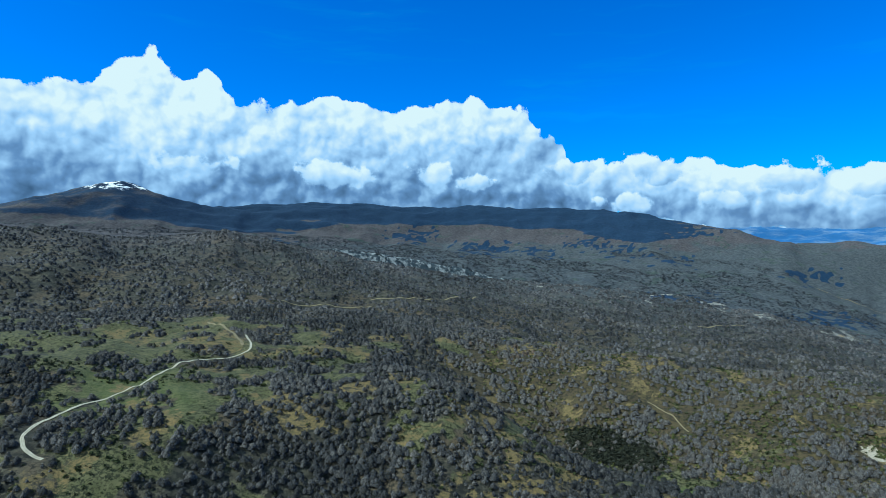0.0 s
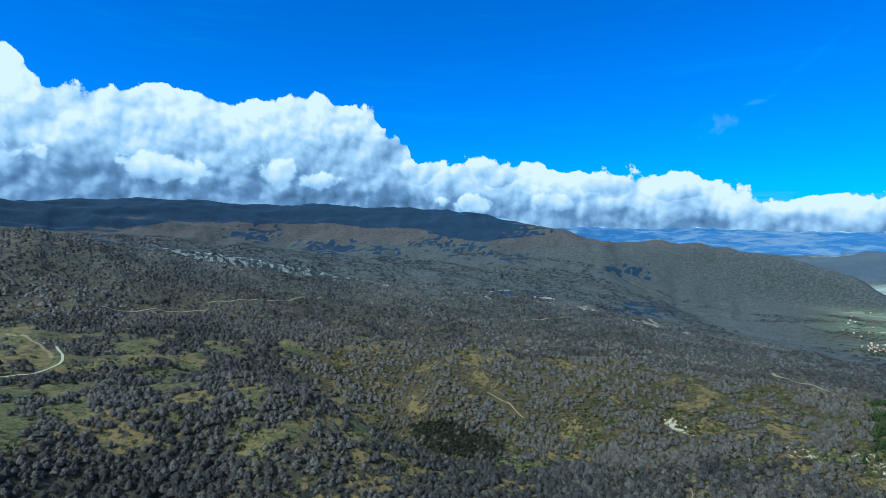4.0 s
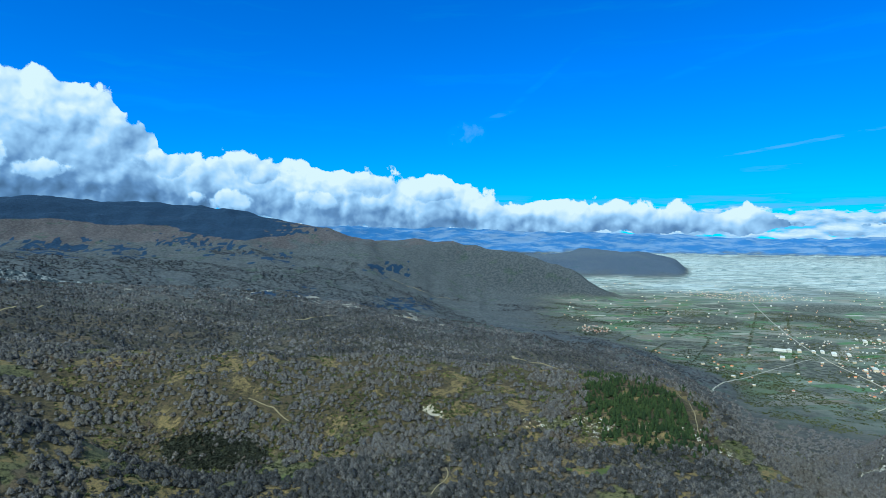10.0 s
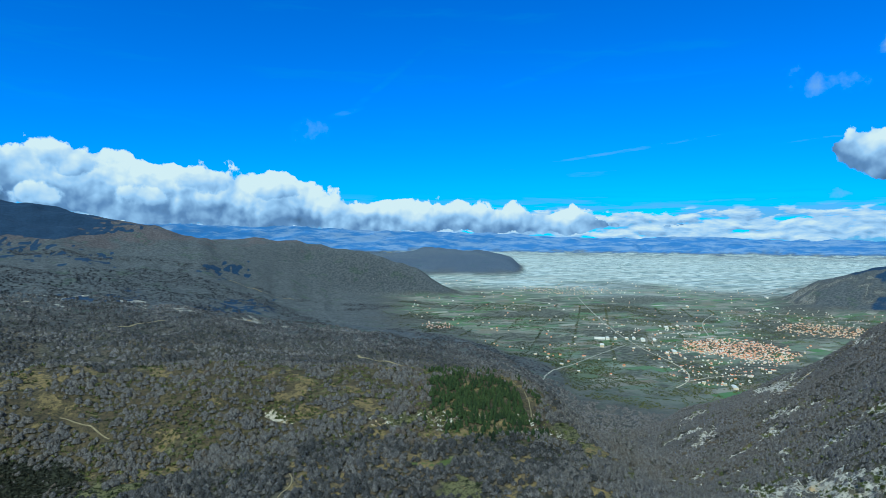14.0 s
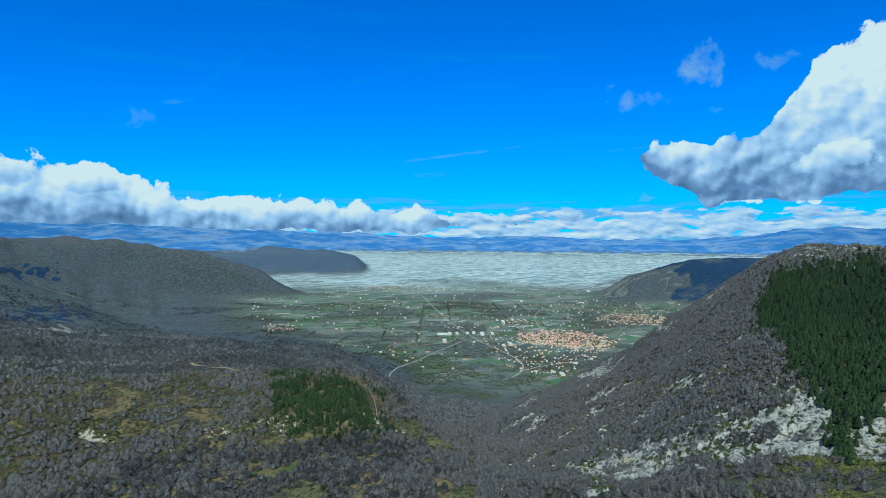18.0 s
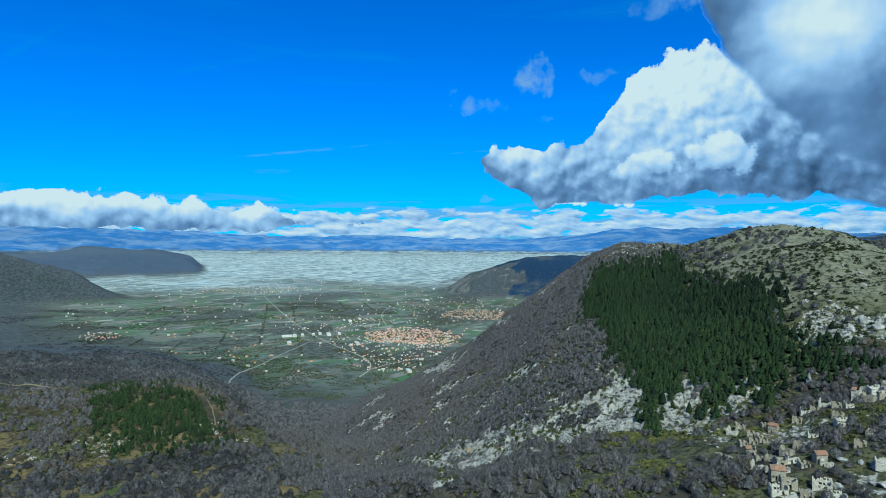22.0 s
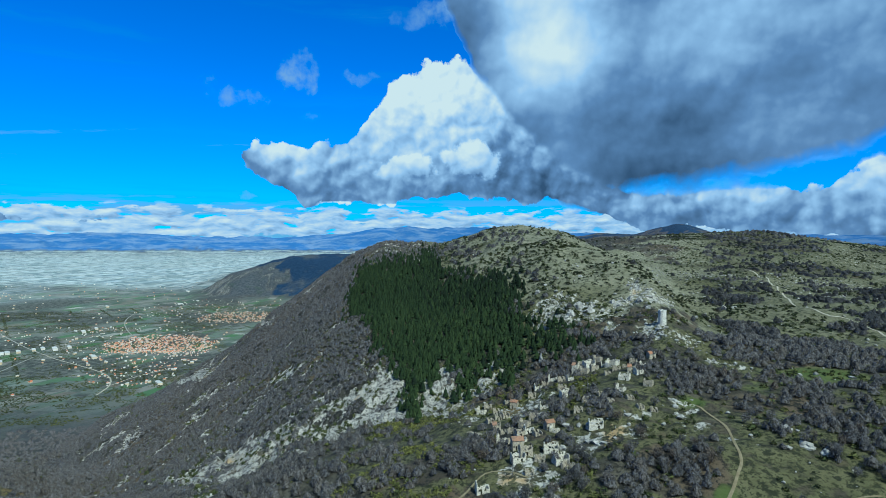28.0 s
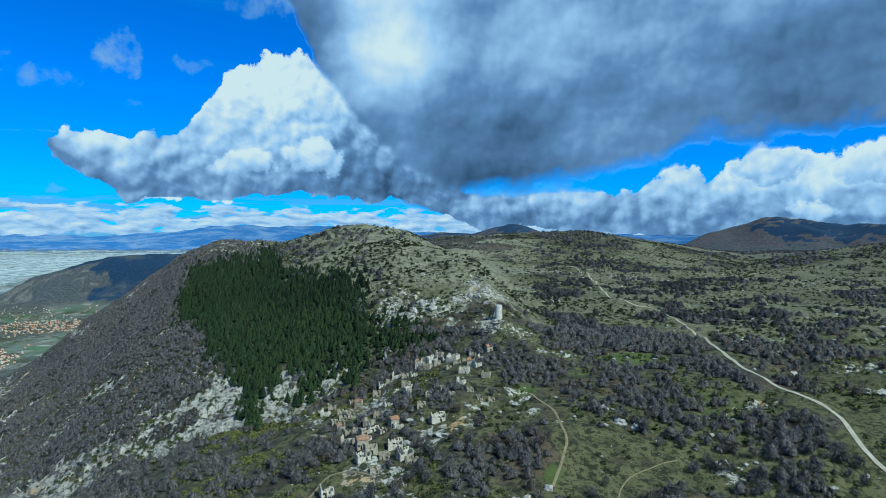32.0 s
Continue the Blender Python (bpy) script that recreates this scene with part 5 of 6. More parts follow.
road("road_upper_end", [(-6.9, -5.7), (-3.6, -5.65), (-0.2, -5.7), (3.2, -5.4)], 5, TRACK, "distant pale road along the wooded slope", seed=4)
road("road_plateau", [(130.0, -2.4), (131.5, -2.8), (132.5, -3.6), (133.6, -4.8), (135.1, -5.8), (139.0, -6.4), (141.4, -8.0), (143.6, -9.8), (146.7, -11.4), (150.4, -12.7), (152.3, -13.7),
                      (153.1, -14.9), (154.2, -16.3), (155.2, -17.1), (157.5, -18.5)], 2.0, GRAVEL, "pale gravel road running down the green plateau", seed=5)
road("track_village", [(126.6, -14.2), (128.0, -14.9), (129.2, -15.8), (129.7, -16.8), (130.4, -18.2), (129.9, -19.3), (129.6, -20.6), (129.0, -22.2)], 1.15, TRACK, "worn pale footpath between thickets", seed=6)
road("track_ruins", [(104.5, -24.0), (106.0, -23.0), (107.5, -21.4), (108.8, -21.1), (110.2, -21.2), (112.0, -21.6)], 1.1, TRACK, "pale stony path beside the ruined houses", seed=7)
road("track_corner", [(134.9, -23.2), (135.0, -22.5), (135.3, -21.5), (137.2, -19.9), (140.1, -18.9)], 0.6, TRACK, "faint dirt path over turf", seed=8)
road("track_hill", [(19.0, -14.3), (19.8, -14.6), (21.4, -15.3), (22.6, -16.5)], 1.6, TRACK, "ochre dirt track on the broom hill", seed=9)
road("track_clearing", [(36.0, -23.2), (37.2, -22.2), (37.8, -21.5), (37.4, -20.9)], 1.1, TRACK, "ochre dirt track through a clearing", seed=10)
road("track_pines", [(58.6, -13.2), (59.6, -14.0), (60.2, -15.2), (60.4, -16.6)], 1.1, TRACK, "firebreak track beside the pine stand", seed=11)
for k, ends in enumerate(([(23.2, -7.5), (24.6, -7.3), (27.1, -7.1)], [(32.1, -3.7), (33.8, -4.4), (35.8, -5.2), (37.7, -5.6)], [(43.7, -10.9), (44.7, -11.3), (46.1, -11.4), (47.9, -11.9)])):
    road("road_slope_%d" % (k + 1), ends, (6, 12, 7)[k], TRACK, "distant pale track on a wooded slope", 0.8, 20 + k)
for k, ends in enumerate(([(69.5, -9.2), (70.6, -9.8), (72.4, -10.5), (74.3, -11.4), (74.4, -12.2), (73.3, -12.9)], [(61.4, -13.0), (61.7, -12.4), (63.6, -11.6), (66.5, -10.4), (69.0, -9.4)],
                          [(64.5, -5.2), (66.2, -6.9), (68.1, -8.4), (69.5, -9.2)], [(75.9, -8.2), (75.5, -7.7), (75.3, -7.0), (76.3, -6.3)], [(52, -8.2), (57, -8.2), (62, -8.6), (67, -8.9)],
                          [(70, -8.9), (74, -8.5), (80, -8.4), (84, -7.8)], [(74.4, -12.2), (76.5, -11.6), (79.5, -11.2)], [(62, -6.0), (70, -6.2), (80, -6.6)])):
    road("road_plain_%d" % (k + 1), ends, (6, 6, 7, 6, 6, 6, 6, 6)[k], GRAVEL if k in (0, 6) else PAVED, "pale straight country road over the farmed plain", 1.2, 30 + k)

# ---- houses of the towns ----
def roof_tiles(name, c1, c2, c3):
    n = Nodes(name)
    where = n.node("ShaderNodeTexCoord").outputs["Object"]
    rnd = n.node("ShaderNodeObjectInfo").outputs["Random"]
    wave = n.node("ShaderNodeTexWave", Scale=1.3, Distortion=0.6)
    n.link(where, wave.inputs["Vector"])
    col = n.mix(rnd, c1, c2)
    col = n.mix(n.span(n.noise(where, 0.5, 4), 0.45, 0.7), col, c3)
    n.bump(wave.outputs["Fac"], 0.12)
    return n.done(col, 0.85)


TERRACOTTA = roof_tiles("terracotta_tiles", (0.56, 0.16, 0.06), (0.44, 0.14, 0.065), (0.32, 0.13, 0.08))
PALE_ROOF = roof_tiles("pale_sheet_roof", (0.55, 0.54, 0.51), (0.42, 0.42, 0.41), (0.34, 0.33, 0.31))


def plaster(name):
    n = Nodes(name)
    where = n.node("ShaderNodeTexCoord").outputs["Object"]
    rnd = n.node("ShaderNodeObjectInfo").outputs["Random"]
    col = n.ramp(rnd, (0.0, (0.5, 0.46, 0.38)), (0.3, (0.58, 0.55, 0.5)), (0.55, (0.45, 0.35, 0.22)), (0.75, (0.54, 0.44, 0.31)), (1.0, (0.6, 0.57, 0.52)))
    col = n.mix(n.span(n.noise(where, 0.4, 5, 0.7), 0.5, 0.75), col, (0.36, 0.33, 0.28))
    return n.done(col, 0.9)


PLASTER = plaster("plaster")
DARK_FILL = plain_mat("dark_opening", (0.03, 0.032, 0.035), (0.05, 0.05, 0.05), 1.0, 0.4)


def house(name, w, d, h, roof_h, roof_mat, label, category="house", hip=False):
    """House with plastered walls, a pitched roof with eaves, windows and a chimney."""
    top = new(name, None)
    bm = bmesh.new()
    box(bm, -w / 2, -d / 2, -3, w / 2, d / 2, h)
    body = part("wall", bm, PLASTER, top)
    bm = bmesh.new()
    e, t = 0.5, 0.25
    inset = d / 2 if hip else 0.0
    low = [(-w / 2 - e, -d / 2 - e, h), (w / 2 + e, -d / 2 - e, h), (w / 2 + e, d / 2 + e, h), (-w / 2 - e, d / 2 + e, h)]
    ridge = [(-w / 2 - e + inset, 0, h + roof_h), (w / 2 + e - inset, 0, h + roof_h)]
    vs = [bm.verts.new(p) for p in low] + [bm.verts.new((x, y, z + t)) for x, y, z in low] + [bm.verts.new((x, y, z + t)) for x, y, z in ridge]
    for f in ((3, 2, 1, 0), (0, 1, 5, 4), (1, 2, 6, 5), (2, 3, 7, 6), (3, 0, 4, 7), (4, 5, 9, 8), (6, 7, 8, 9), (5, 6, 9), (7, 4, 8)):
        bm.faces.new([vs[k] for k in f])
    roof = part("roof", bm, roof_mat, top)
    if roof_mat is TERRACOTTA:
        bm = bmesh.new()
        box(bm, w * 0.2, 0.2, h, w * 0.2 + 0.8, 1.0, h + roof_h + 0.9)
        part("chimney", bm, PLASTER, roof)
    return tagged(top, label, category)


def town():
    rng = random.Random(11)
    spare = []
    for args in (("town_house", 11, 9, 4.8, 3.2, TERRACOTTA, "plastered town house with a terracotta tile roof"), ("town_house", 15, 10, 6.2, 3.4, TERRACOTTA, "tall plastered town house with a terracotta roof", "house"),
                 ("town_house", 9, 8, 4.6, 2.8, TERRACOTTA, "small cream house with a hipped tile roof", "house", True), ("farmhouse", 14, 9, 6.5, 2.2, PALE_ROOF, "white farmhouse with a pale roof among fields"),
                 ("storage_shed", 46, 17, 6, 2.2, PALE_ROOF, "long white farm shed with a pale sheet roof", "shed"), ("town_house", 18, 11, 7.5, 3.2, TERRACOTTA, "ochre apartment house with a tiled roof", "house", True)):
        t = house(*args)
        spare.append(t)
    used = []

    def put(kind, az, r, turn, size, group):
        p, g = ground_at(az, r)
        ob = copy_thing(spare[kind], Matrix.Translation(p) @ Euler((0, 0, turn)).to_matrix().to_4x4() @ Matrix.Diagonal((g * size, g * size, g * size, 1)))
        tagged(ob, group=group)
        used.append(ob)

    joined = {}

    def put_far(kind, az, r, turn, size, name):
        """The same houses where they are too many or too small to tell apart: joined."""
        p, g = ground_at(az, r)
        m = Matrix.Translation(p) @ Euler((0, 0, turn)).to_matrix().to_4x4() @ Matrix.Scale(g * size, 4)
        for o in spare[kind].children:
            verts, faces = joined.setdefault((name, o.data.materials[0].name), ([], []))
            old = len(verts)
            verts.extend(m @ v.co for v in o.data.vertices)
            faces.extend([old + k for k in f.vertices] for f in o.data.polygons)

    # the hill town: a tight core and looser quarters round it
    for count, a0, a1, e0, e1, tight, group in ((520, 73.0, 82.4, -10.7, -8.3, 0.0, "houses of the town"), (60, 72.6, 79.6, -12.4, -10.6, 0.3, "houses below the town"),
                                                (430, 73.6, 83.0, -9.9, -8.5, 0.0, "core of the town"), (150, 70.0, 82.4, -11.6, -7.4, 0.45, "edge of the town"), (320, 81.0, 88.5, -7.6, -6.6, 0.25, "second town"), (130, 76.0, 88.0, -7.4, -5.4, 0.6, "hamlets beyond the town"), (60, 66.0, 76.0, -8.6, -7.2, 0.6, "houses along the road"), (60, 49.8, 52.8, -8.5, -7.8, 0.0, "village by the pond"),
                                                (260, 59.0, 69.0, -5.0, -4.2, 0.3, "far town")):
        made = 0
        while made < count:
            az, el = rng.uniform(a0, a1), rng.uniform(e0, e1)
            u, v = (az - a0) / (a1 - a0) * 2 - 1, (el - e0) / (e1 - e0) * 2 - 1
            if u * u + v * v > 1.0 or (group == "houses of the town" and v + 0.75 * u < -0.25 and rng.random() < 0.85):
                continue
            r = seen_at(az, el)
            if r < 2200:
                continue
            kind = rng.choice((0, 0, 0, 1, 2, 2, 5)) if rng.random() > 0.1 + tight else 3
            turn = 0.4 + 0.25 * math.sin(az * 1.3) + rng.choice((0, math.pi / 2)) + rng.gauss(0, 0.12)
            single = group == "houses below the town" or (group == "houses of the town" and made < 190)
            (put if single else put_far)(kind, az, r, turn, rng.uniform(0.42, 0.68), group)
            made += 1
    for k in range(420):
        az, r = rng.uniform(48, 90), 2700 + 6500 * rng.random() ** 1.4
        if mask_at(plain, np.array([az]), np.array([r]))[0] > 0.8:
            (put if k < 70 else put_far)(rng.choice((0, 2, 3, 3)), az, r, rng.uniform(0, 3), rng.uniform(0.7, 1.1), "farms on the plain")
    for az, el in ((66.6, -8.97), (67.3, -8.93), (68.0, -8.9), (69.0, -8.85), (69.6, -8.8), (66.8, -9.6), (72.5, -9.93), (73.1, -9.8), (73.3, -7.5), (72.4, -7.7), (74.1, -5.73), (80.3, -4.67), (81.1, -5.5), (79.7, -5.73), (78.0, -12.4), (70.4, -8.9), (71.4, -8.85)):
        put(4, az, seen_at(az, el), 0.44 + rng.choice((0, math.pi / 2)) * (rng.random() < 0.3), rng.uniform(0.8, 1.4), "farm sheds")
    tops = {}
    for (name, mat), bm in joined.items():
        top = tops.get(name)
        if top is None:
            tops[name] = top = tagged(new(name.replace(" ", "_"), None), "cluster of plastered houses with terracotta roofs on the plain", "houses", kind="stuff")
        me = bpy.data.meshes.new("roofs" if "tile" in mat or "roof" in mat else "walls")
        me.from_pydata(bm[0], [], bm[1])
        me.materials.append(bpy.data.materials[mat])
        new(me.name, me).parent = top
    for t in spare:
        for o in list(t.children_recursive) + [t]:
            bpy.data.objects.remove(o)


town()
# ---- the ruined village, the tower and what stands near ----
def masonry(name, c1, c2, c3, scale=1.4):
    """Rubble limestone with open joints."""
    n = Nodes(name)
    where = n.node("ShaderNodeTexCoord").outputs["Object"]
    cell = n.node("ShaderNodeTexVoronoi", Scale=scale)
    n.link(where, cell.inputs["Vector"])
    edge = n.node("ShaderNodeTexVoronoi", Scale=scale)
    edge.feature = "DISTANCE_TO_EDGE"
    n.link(where, edge.inputs["Vector"])
    col = n.mix(cell.outputs["Color"], c1, c2)
    col = n.mix(n.span(n.noise(where, 0.3, 5, 0.7), 0.5, 0.7), col, c3)
    joint = n.span(edge.outputs["Distance"], 0.0, 0.09)
    col = n.mix(n.math("SUBTRACT", 1.0, joint), col, tuple(0.45 * v for v in c3))
    n.bump(joint, 0.1)
    return n.done(col, 0.95)


RUBBLE = masonry("rubble_wall", (0.4, 0.34, 0.25), (0.3, 0.27, 0.21), (0.2, 0.175, 0.13))
PALE_RUBBLE = masonry("lime_rubble_wall", (0.62, 0.57, 0.46), (0.48, 0.44, 0.36), (0.26, 0.235, 0.19))
OLD_TILES = roof_tiles("old_roof_tiles", (0.4, 0.19, 0.1), (0.34, 0.2, 0.13), (0.2, 0.14, 0.1))
TOWER_STONE = masonry("tower_masonry", (0.6, 0.57, 0.5), (0.5, 0.48, 0.43), (0.42, 0.39, 0.34), 2.0)
LIMESTONE = plain_mat("limestone", (0.17, 0.163, 0.148), (0.33, 0.315, 0.285), 0.6, 0.95)


def broken_wall(length, top, gable, holes, rng, sag):
    """A wall along x, 0.55 thick, with a ragged top, gable and openings."""
    bm = bmesh.new()
    step, t = 0.45, 0.275
    n = max(3, int(length / step))
    wear = rng.uniform(0, 0.4)
    for k in range(n):
        x0, x1 = -length / 2 + k * length / n, -length / 2 + (k + 1) * length / n
        u = (x0 + x1) / length
        wear = min(max(wear + rng.gauss(0.03, 0.42), 0.0), sag)
        z1 = top + gable * (1 - abs(u)) - wear
        cut = [(b, c) for a, w, b, c in holes if abs((x0 + x1) / 2 - a) < w / 2]
        z = -1.5
        for b, c in sorted(cut):
            if b > z:
                box(bm, x0, -t, z, x1, t, min(b, z1))
            z = c
        if z < z1:
            box(bm, x0, -t, z, x1, t, z1)
    bmesh.ops.remove_doubles(bm, verts=bm.verts[:], dist=0.001)
    return bm


def ruin(w, d, h, seed, sag, roof=None, stone=None):
    """A roofless or half-roofed stone house; its walls are parts."""
    rng = random.Random(seed)
    top = new("ruined_house", None)
    stone = stone or RUBBLE
    for side, length, turn, off, gable in ((0, w, 0, -d / 2, 0), (1, d - 0.55, 90, w / 2 - 0.275, 1.5), (2, w, 180, d / 2, 0), (3, d - 0.55, 270, -w / 2 + 0.275, 1.5)):
        holes = []
        for st in range(max(1, int(h / 2.7))):
            for k in range(1 + (length > 6)):
                holes.append((rng.uniform(-0.3, 0.3) * length + (k - 0.5) * 1.8 * (length > 6), 0.95, 0.9 + st * 2.7, 2.1 + st * 2.7))
        if side == 0:
            holes.append((rng.uniform(-0.2, 0.2) * length, 1.1, -1.5, 2.1))
        ob = part("wall", broken_wall(length, h - rng.uniform(0, sag * 0.6), gable, holes, rng, sag), stone, top)
        ob.matrix_local = pose(0, 0, 0, 0, 0, turn) @ pose(0, 0, 0) if side in (0, 2) else pose(0, 0, 0, 0, 0, turn)
        a = radians(turn)
        dist = d / 2 - 0.275 if side in (0, 2) else w / 2 - 0.275
        ob.location = (math.sin(a) * dist, -math.cos(a) * dist, 0)
    if roof:
        bm = bmesh.new()
        share = 1.0 if roof == "whole" else 0.55
        for sy in ((-1, 1) if roof == "whole" else (-1,)):
            x0, x1 = -w / 2 - 0.3, -w / 2 - 0.3 + (w + 0.6) * share
            zs = h + 0.05
            v = [bm.verts.new(p) for p in ((x0, sy * (d / 2 + 0.35), zs - 0.25), (x1, sy * (d / 2 + 0.35), zs - 0.25), (x1, 0, zs + 1.6), (x0, 0, zs + 1.6),
                                           (x0, sy * (d / 2 + 0.35), zs - 0.07), (x1, sy * (d / 2 + 0.35), zs - 0.07), (x1, 0, zs + 1.78), (x0, 0, zs + 1.78))]
            for f in ((0, 1, 2, 3), (7, 6, 5, 4), (0, 4, 5, 1), (1, 5, 6, 2), (2, 6, 7, 3), (3, 7, 4, 0)):
                bm.faces.new([v[k] for k in f])
        part("roof", bm, OLD_TILES, top, "sagging roof of weathered orange tiles")
    bm = bmesh.new()
    for k in range(26):  # fallen stones inside and along the walls
        x, y, s = rng.uniform(-w / 2, w / 2), rng.uniform(-d / 2, d / 2), rng.uniform(0.15, 0.5)
        made = bmesh.ops.create_icosphere(bm, subdivisions=1, radius=s, matrix=Matrix.Translation((x, y, rng.uniform(-0.2, 0.5))) @ Euler((rng.random(), rng.random(), 0)).to_matrix().to_4x4())
    part("rubble_heap", bm, stone, top)
    return tagged(top, "", "ruin", "ruins of the village")


RUINS_LOW = ((107.3, -15.9), (108.7, -15.8), (109.7, -14.9), (110.4, -15.2), (108.1, -16.7), (108.7, -17.3), (109.2, -18.3), (110.2, -17.5), (110.9, -17.7), (111.4, -16.9),
             (111.8, -17.4), (110.7, -18.8), (110.8, -19.9), (113.7, -17.0), (114.2, -17.2), (112.6, -13.6), (112.1, -14.3), (113.9, -18.9), (114.8, -19.8), (115.5, -20.2), (107.4, -22.6))
RUINS_MORE = ((107.9, -15.4), (108.9, -16.4), (109.5, -16.1), (109.4, -17.6), (110.1, -18.4), (111.1, -18.3), (111.5, -19.3), (112.6, -17.6), (112.3, -16.2), (113.2, -15.2), (113.3, -13.2), (114.9, -13.4), (115.6, -12.6),
              (116.9, -11.9), (117.8, -11.6), (119.0, -11.9), (120.6, -11.2), (121.3, -10.7), (119.3, -14.3), (116.4, -15.3), (117.2, -14.4), (121.0, -13.9), (122.6, -12.6), (112.9, -19.8), (111.9, -21.0))
RUINS_HIGH = ((114.0, -12.75), (114.8, -12.7), (116.1, -12.0), (116.6, -11.2), (117.3, -11.3), (118.1, -10.8), (118.7, -11.15), (119.4, -11.1), (119.8, -11.45), (121.1, -11.5),
              (121.7, -11.6), (122.1, -10.95), (122.8, -10.2), (120.5, -12.2), (118.4, -13.7), (120.2, -13.2), (115.2, -14.0), (118.0, -16.6), (121.9, -14.6), (123.1, -14.8))


def village():
    rng = random.Random(3)
    plans = ((7.5, 5.5, 5.0, 2.6, None, RUBBLE, "roofless rubble stone house with broken walls"), (6.5, 5.5, 4.4, 3.2, None, PALE_RUBBLE, "collapsed pale stone house open to the sky"),
             (9, 6, 5.4, 2.4, None, PALE_RUBBLE, "long roofless stone house with empty windows"), (6, 5, 4.2, 0.7, "half", RUBBLE, "ruined stone house with part of its tile roof"),
             (5.5, 4.8, 3.0, 2.6, None, RUBBLE, "low crumbled stone walls of a house"), (6.5, 5.2, 5.0, 0.4, "whole", RUBBLE, "abandoned stone house under an orange tile roof"),
             (5, 4.6, 7.2, 0.5, "half", PALE_RUBBLE, "tall narrow yellowish stone house, partly roofed"))
    spare = [(ruin(w, d, h, 50 + k, sag, roof, stone), label) for k, (w, d, h, sag, roof, stone, label) in enumerate(plans)]
    for k, (az, el) in enumerate(RUINS_LOW + RUINS_HIGH + RUINS_MORE):
        i = 6 if (az, el) == (116.1, -12.0) else 5 if k in (11, 13, 3) else 3 if k in (5, 30, 33) else rng.choice((0, 1, 1, 2, 4, 4)) if k < 41 else rng.choice((4, 4, 4, 1, 0))
        p, g = on_land(az, el - 0.25)
        s = rng.uniform(0.6, 0.88)
        ob = copy_thing(spare[i][0], Matrix.Translation(p) @ Euler((0, 0, radians(-az + rng.uniform(-35, 35)))).to_matrix().to_4x4() @ Matrix.Diagonal((s, s, s, 1)))
        tagged(ob, spare[i][1])
        for dx in range(-1, 2):
            for dy in range(-1, 2):
                for e in (0, 4):
                    q = Vector((p.x, p.y)) * (1 - e / math.hypot(p.x, p.y))
                    ROAD_CELLS.add(int(round(q.x / 3 + dx * 0.75)) * 100003 + int(round(q.y / 3 + dy * 0.75)))
    for t, _ in spare:
        for o in list(t.children_recursive) + [t]:
            bpy.data.objects.remove(o)


village()


def round_tower():
    """A hollow medieval round tower with a ragged rim and a door above the ground."""
    p, g = ground_at(123.72, 462)
    top = new("round_tower", None)
    top.matrix_world = Matrix.Translation(p - Vector((0, 0, 1.0)))
    rng = random.Random(4)
    n, r0, r1, h = 36, 2.75, 1.7, 11.0
    levels = [-2, 0, 2, 4, 5.4, 7.0, 8.5, 10, h]
    rim = [rng.uniform(-0.5, 0.25) - (0.8 if k in (3, 4, 5, 20, 21) else 0) for k in range(n)]
    bm = bmesh.new()
    ring = []
    for li, z in enumerate(levels):
        row = []
        for k in range(n):
            a = 2 * math.pi * k / n
            zz = z + (rim[k] if li == len(levels) - 1 else 0)
            rr = r0 + 0.12 * (1 - z / h) + rng.uniform(-0.04, 0.04)
            row.append(bm.verts.new((rr * math.cos(a), rr * math.sin(a), zz)))
        ring.append(row)
    inner = []
    for z in (h, 0):
        inner.append([bm.verts.new((r1 * math.cos(2 * math.pi * k / n), r1 * math.sin(2 * math.pi * k / n), z + (rim[k] if z == h else 0))) for k in range(n)])
    for k in range(n):
        q = (k + 1) % n
        for a, b in zip(ring[:-1], ring[1:]):
            bm.faces.new((a[k], a[q], b[q], b[k]))
        bm.faces.new((ring[-1][k], ring[-1][q], inner[0][q], inner[0][k]))
        bm.faces.new((inner[0][k], inner[0][q], inner[1][q], inner[1][k]))
    bm.faces.new(inner[1])
    shaft = part("shaft", bm, TOWER_STONE, top)
    # dark slabs stand in for the shade inside door and windows
    for turn, z, hh in ((-70, 4.4, 1.9), (-140, 8.4, 0.9), (-30, 9.6, 0.9)):
        bm = bmesh.new()
        box(bm, -0.4, -0.1, 0, 0.4, 0.1, hh)
        o = part("opening", bm, DARK_FILL, shaft)
        a = radians(turn)
        o.matrix_local = Matrix.Translation((2.82 * math.cos(a), 2.82 * math.sin(a), z)) @ Euler((0, 0, a + math.pi / 2)).to_matrix().to_4x4()
    tagged(top, "round pale stone watchtower, roofless, on a rocky knoll", "tower")


round_tower()


def rock_mesh(seed, subdiv=3, spike=0.5):
    bm = bmesh.new()
    bmesh.ops.create_icosphere(bm, subdivisions=subdiv, radius=1)
    off = Vector((seed * 7.3, seed * 3.1, 0))
    for v in bm.verts:
        d = noise.fractal(v.co * 1.1 + off, 0.8, 2.1, 5) * spike + noise.ridged_multi_fractal(v.co * 1.7 + off, 0.9, 2.0, 4, 1.0, 2.0) * 0.16
        v.co *= 1 + d
        v.co.z = v.co.z * 0.85 + 0.25
    me = bpy.data.meshes.new("rock")
    bm.to_mesh(me)
    bm.free()
    me.materials.append(LIMESTONE)
    return me


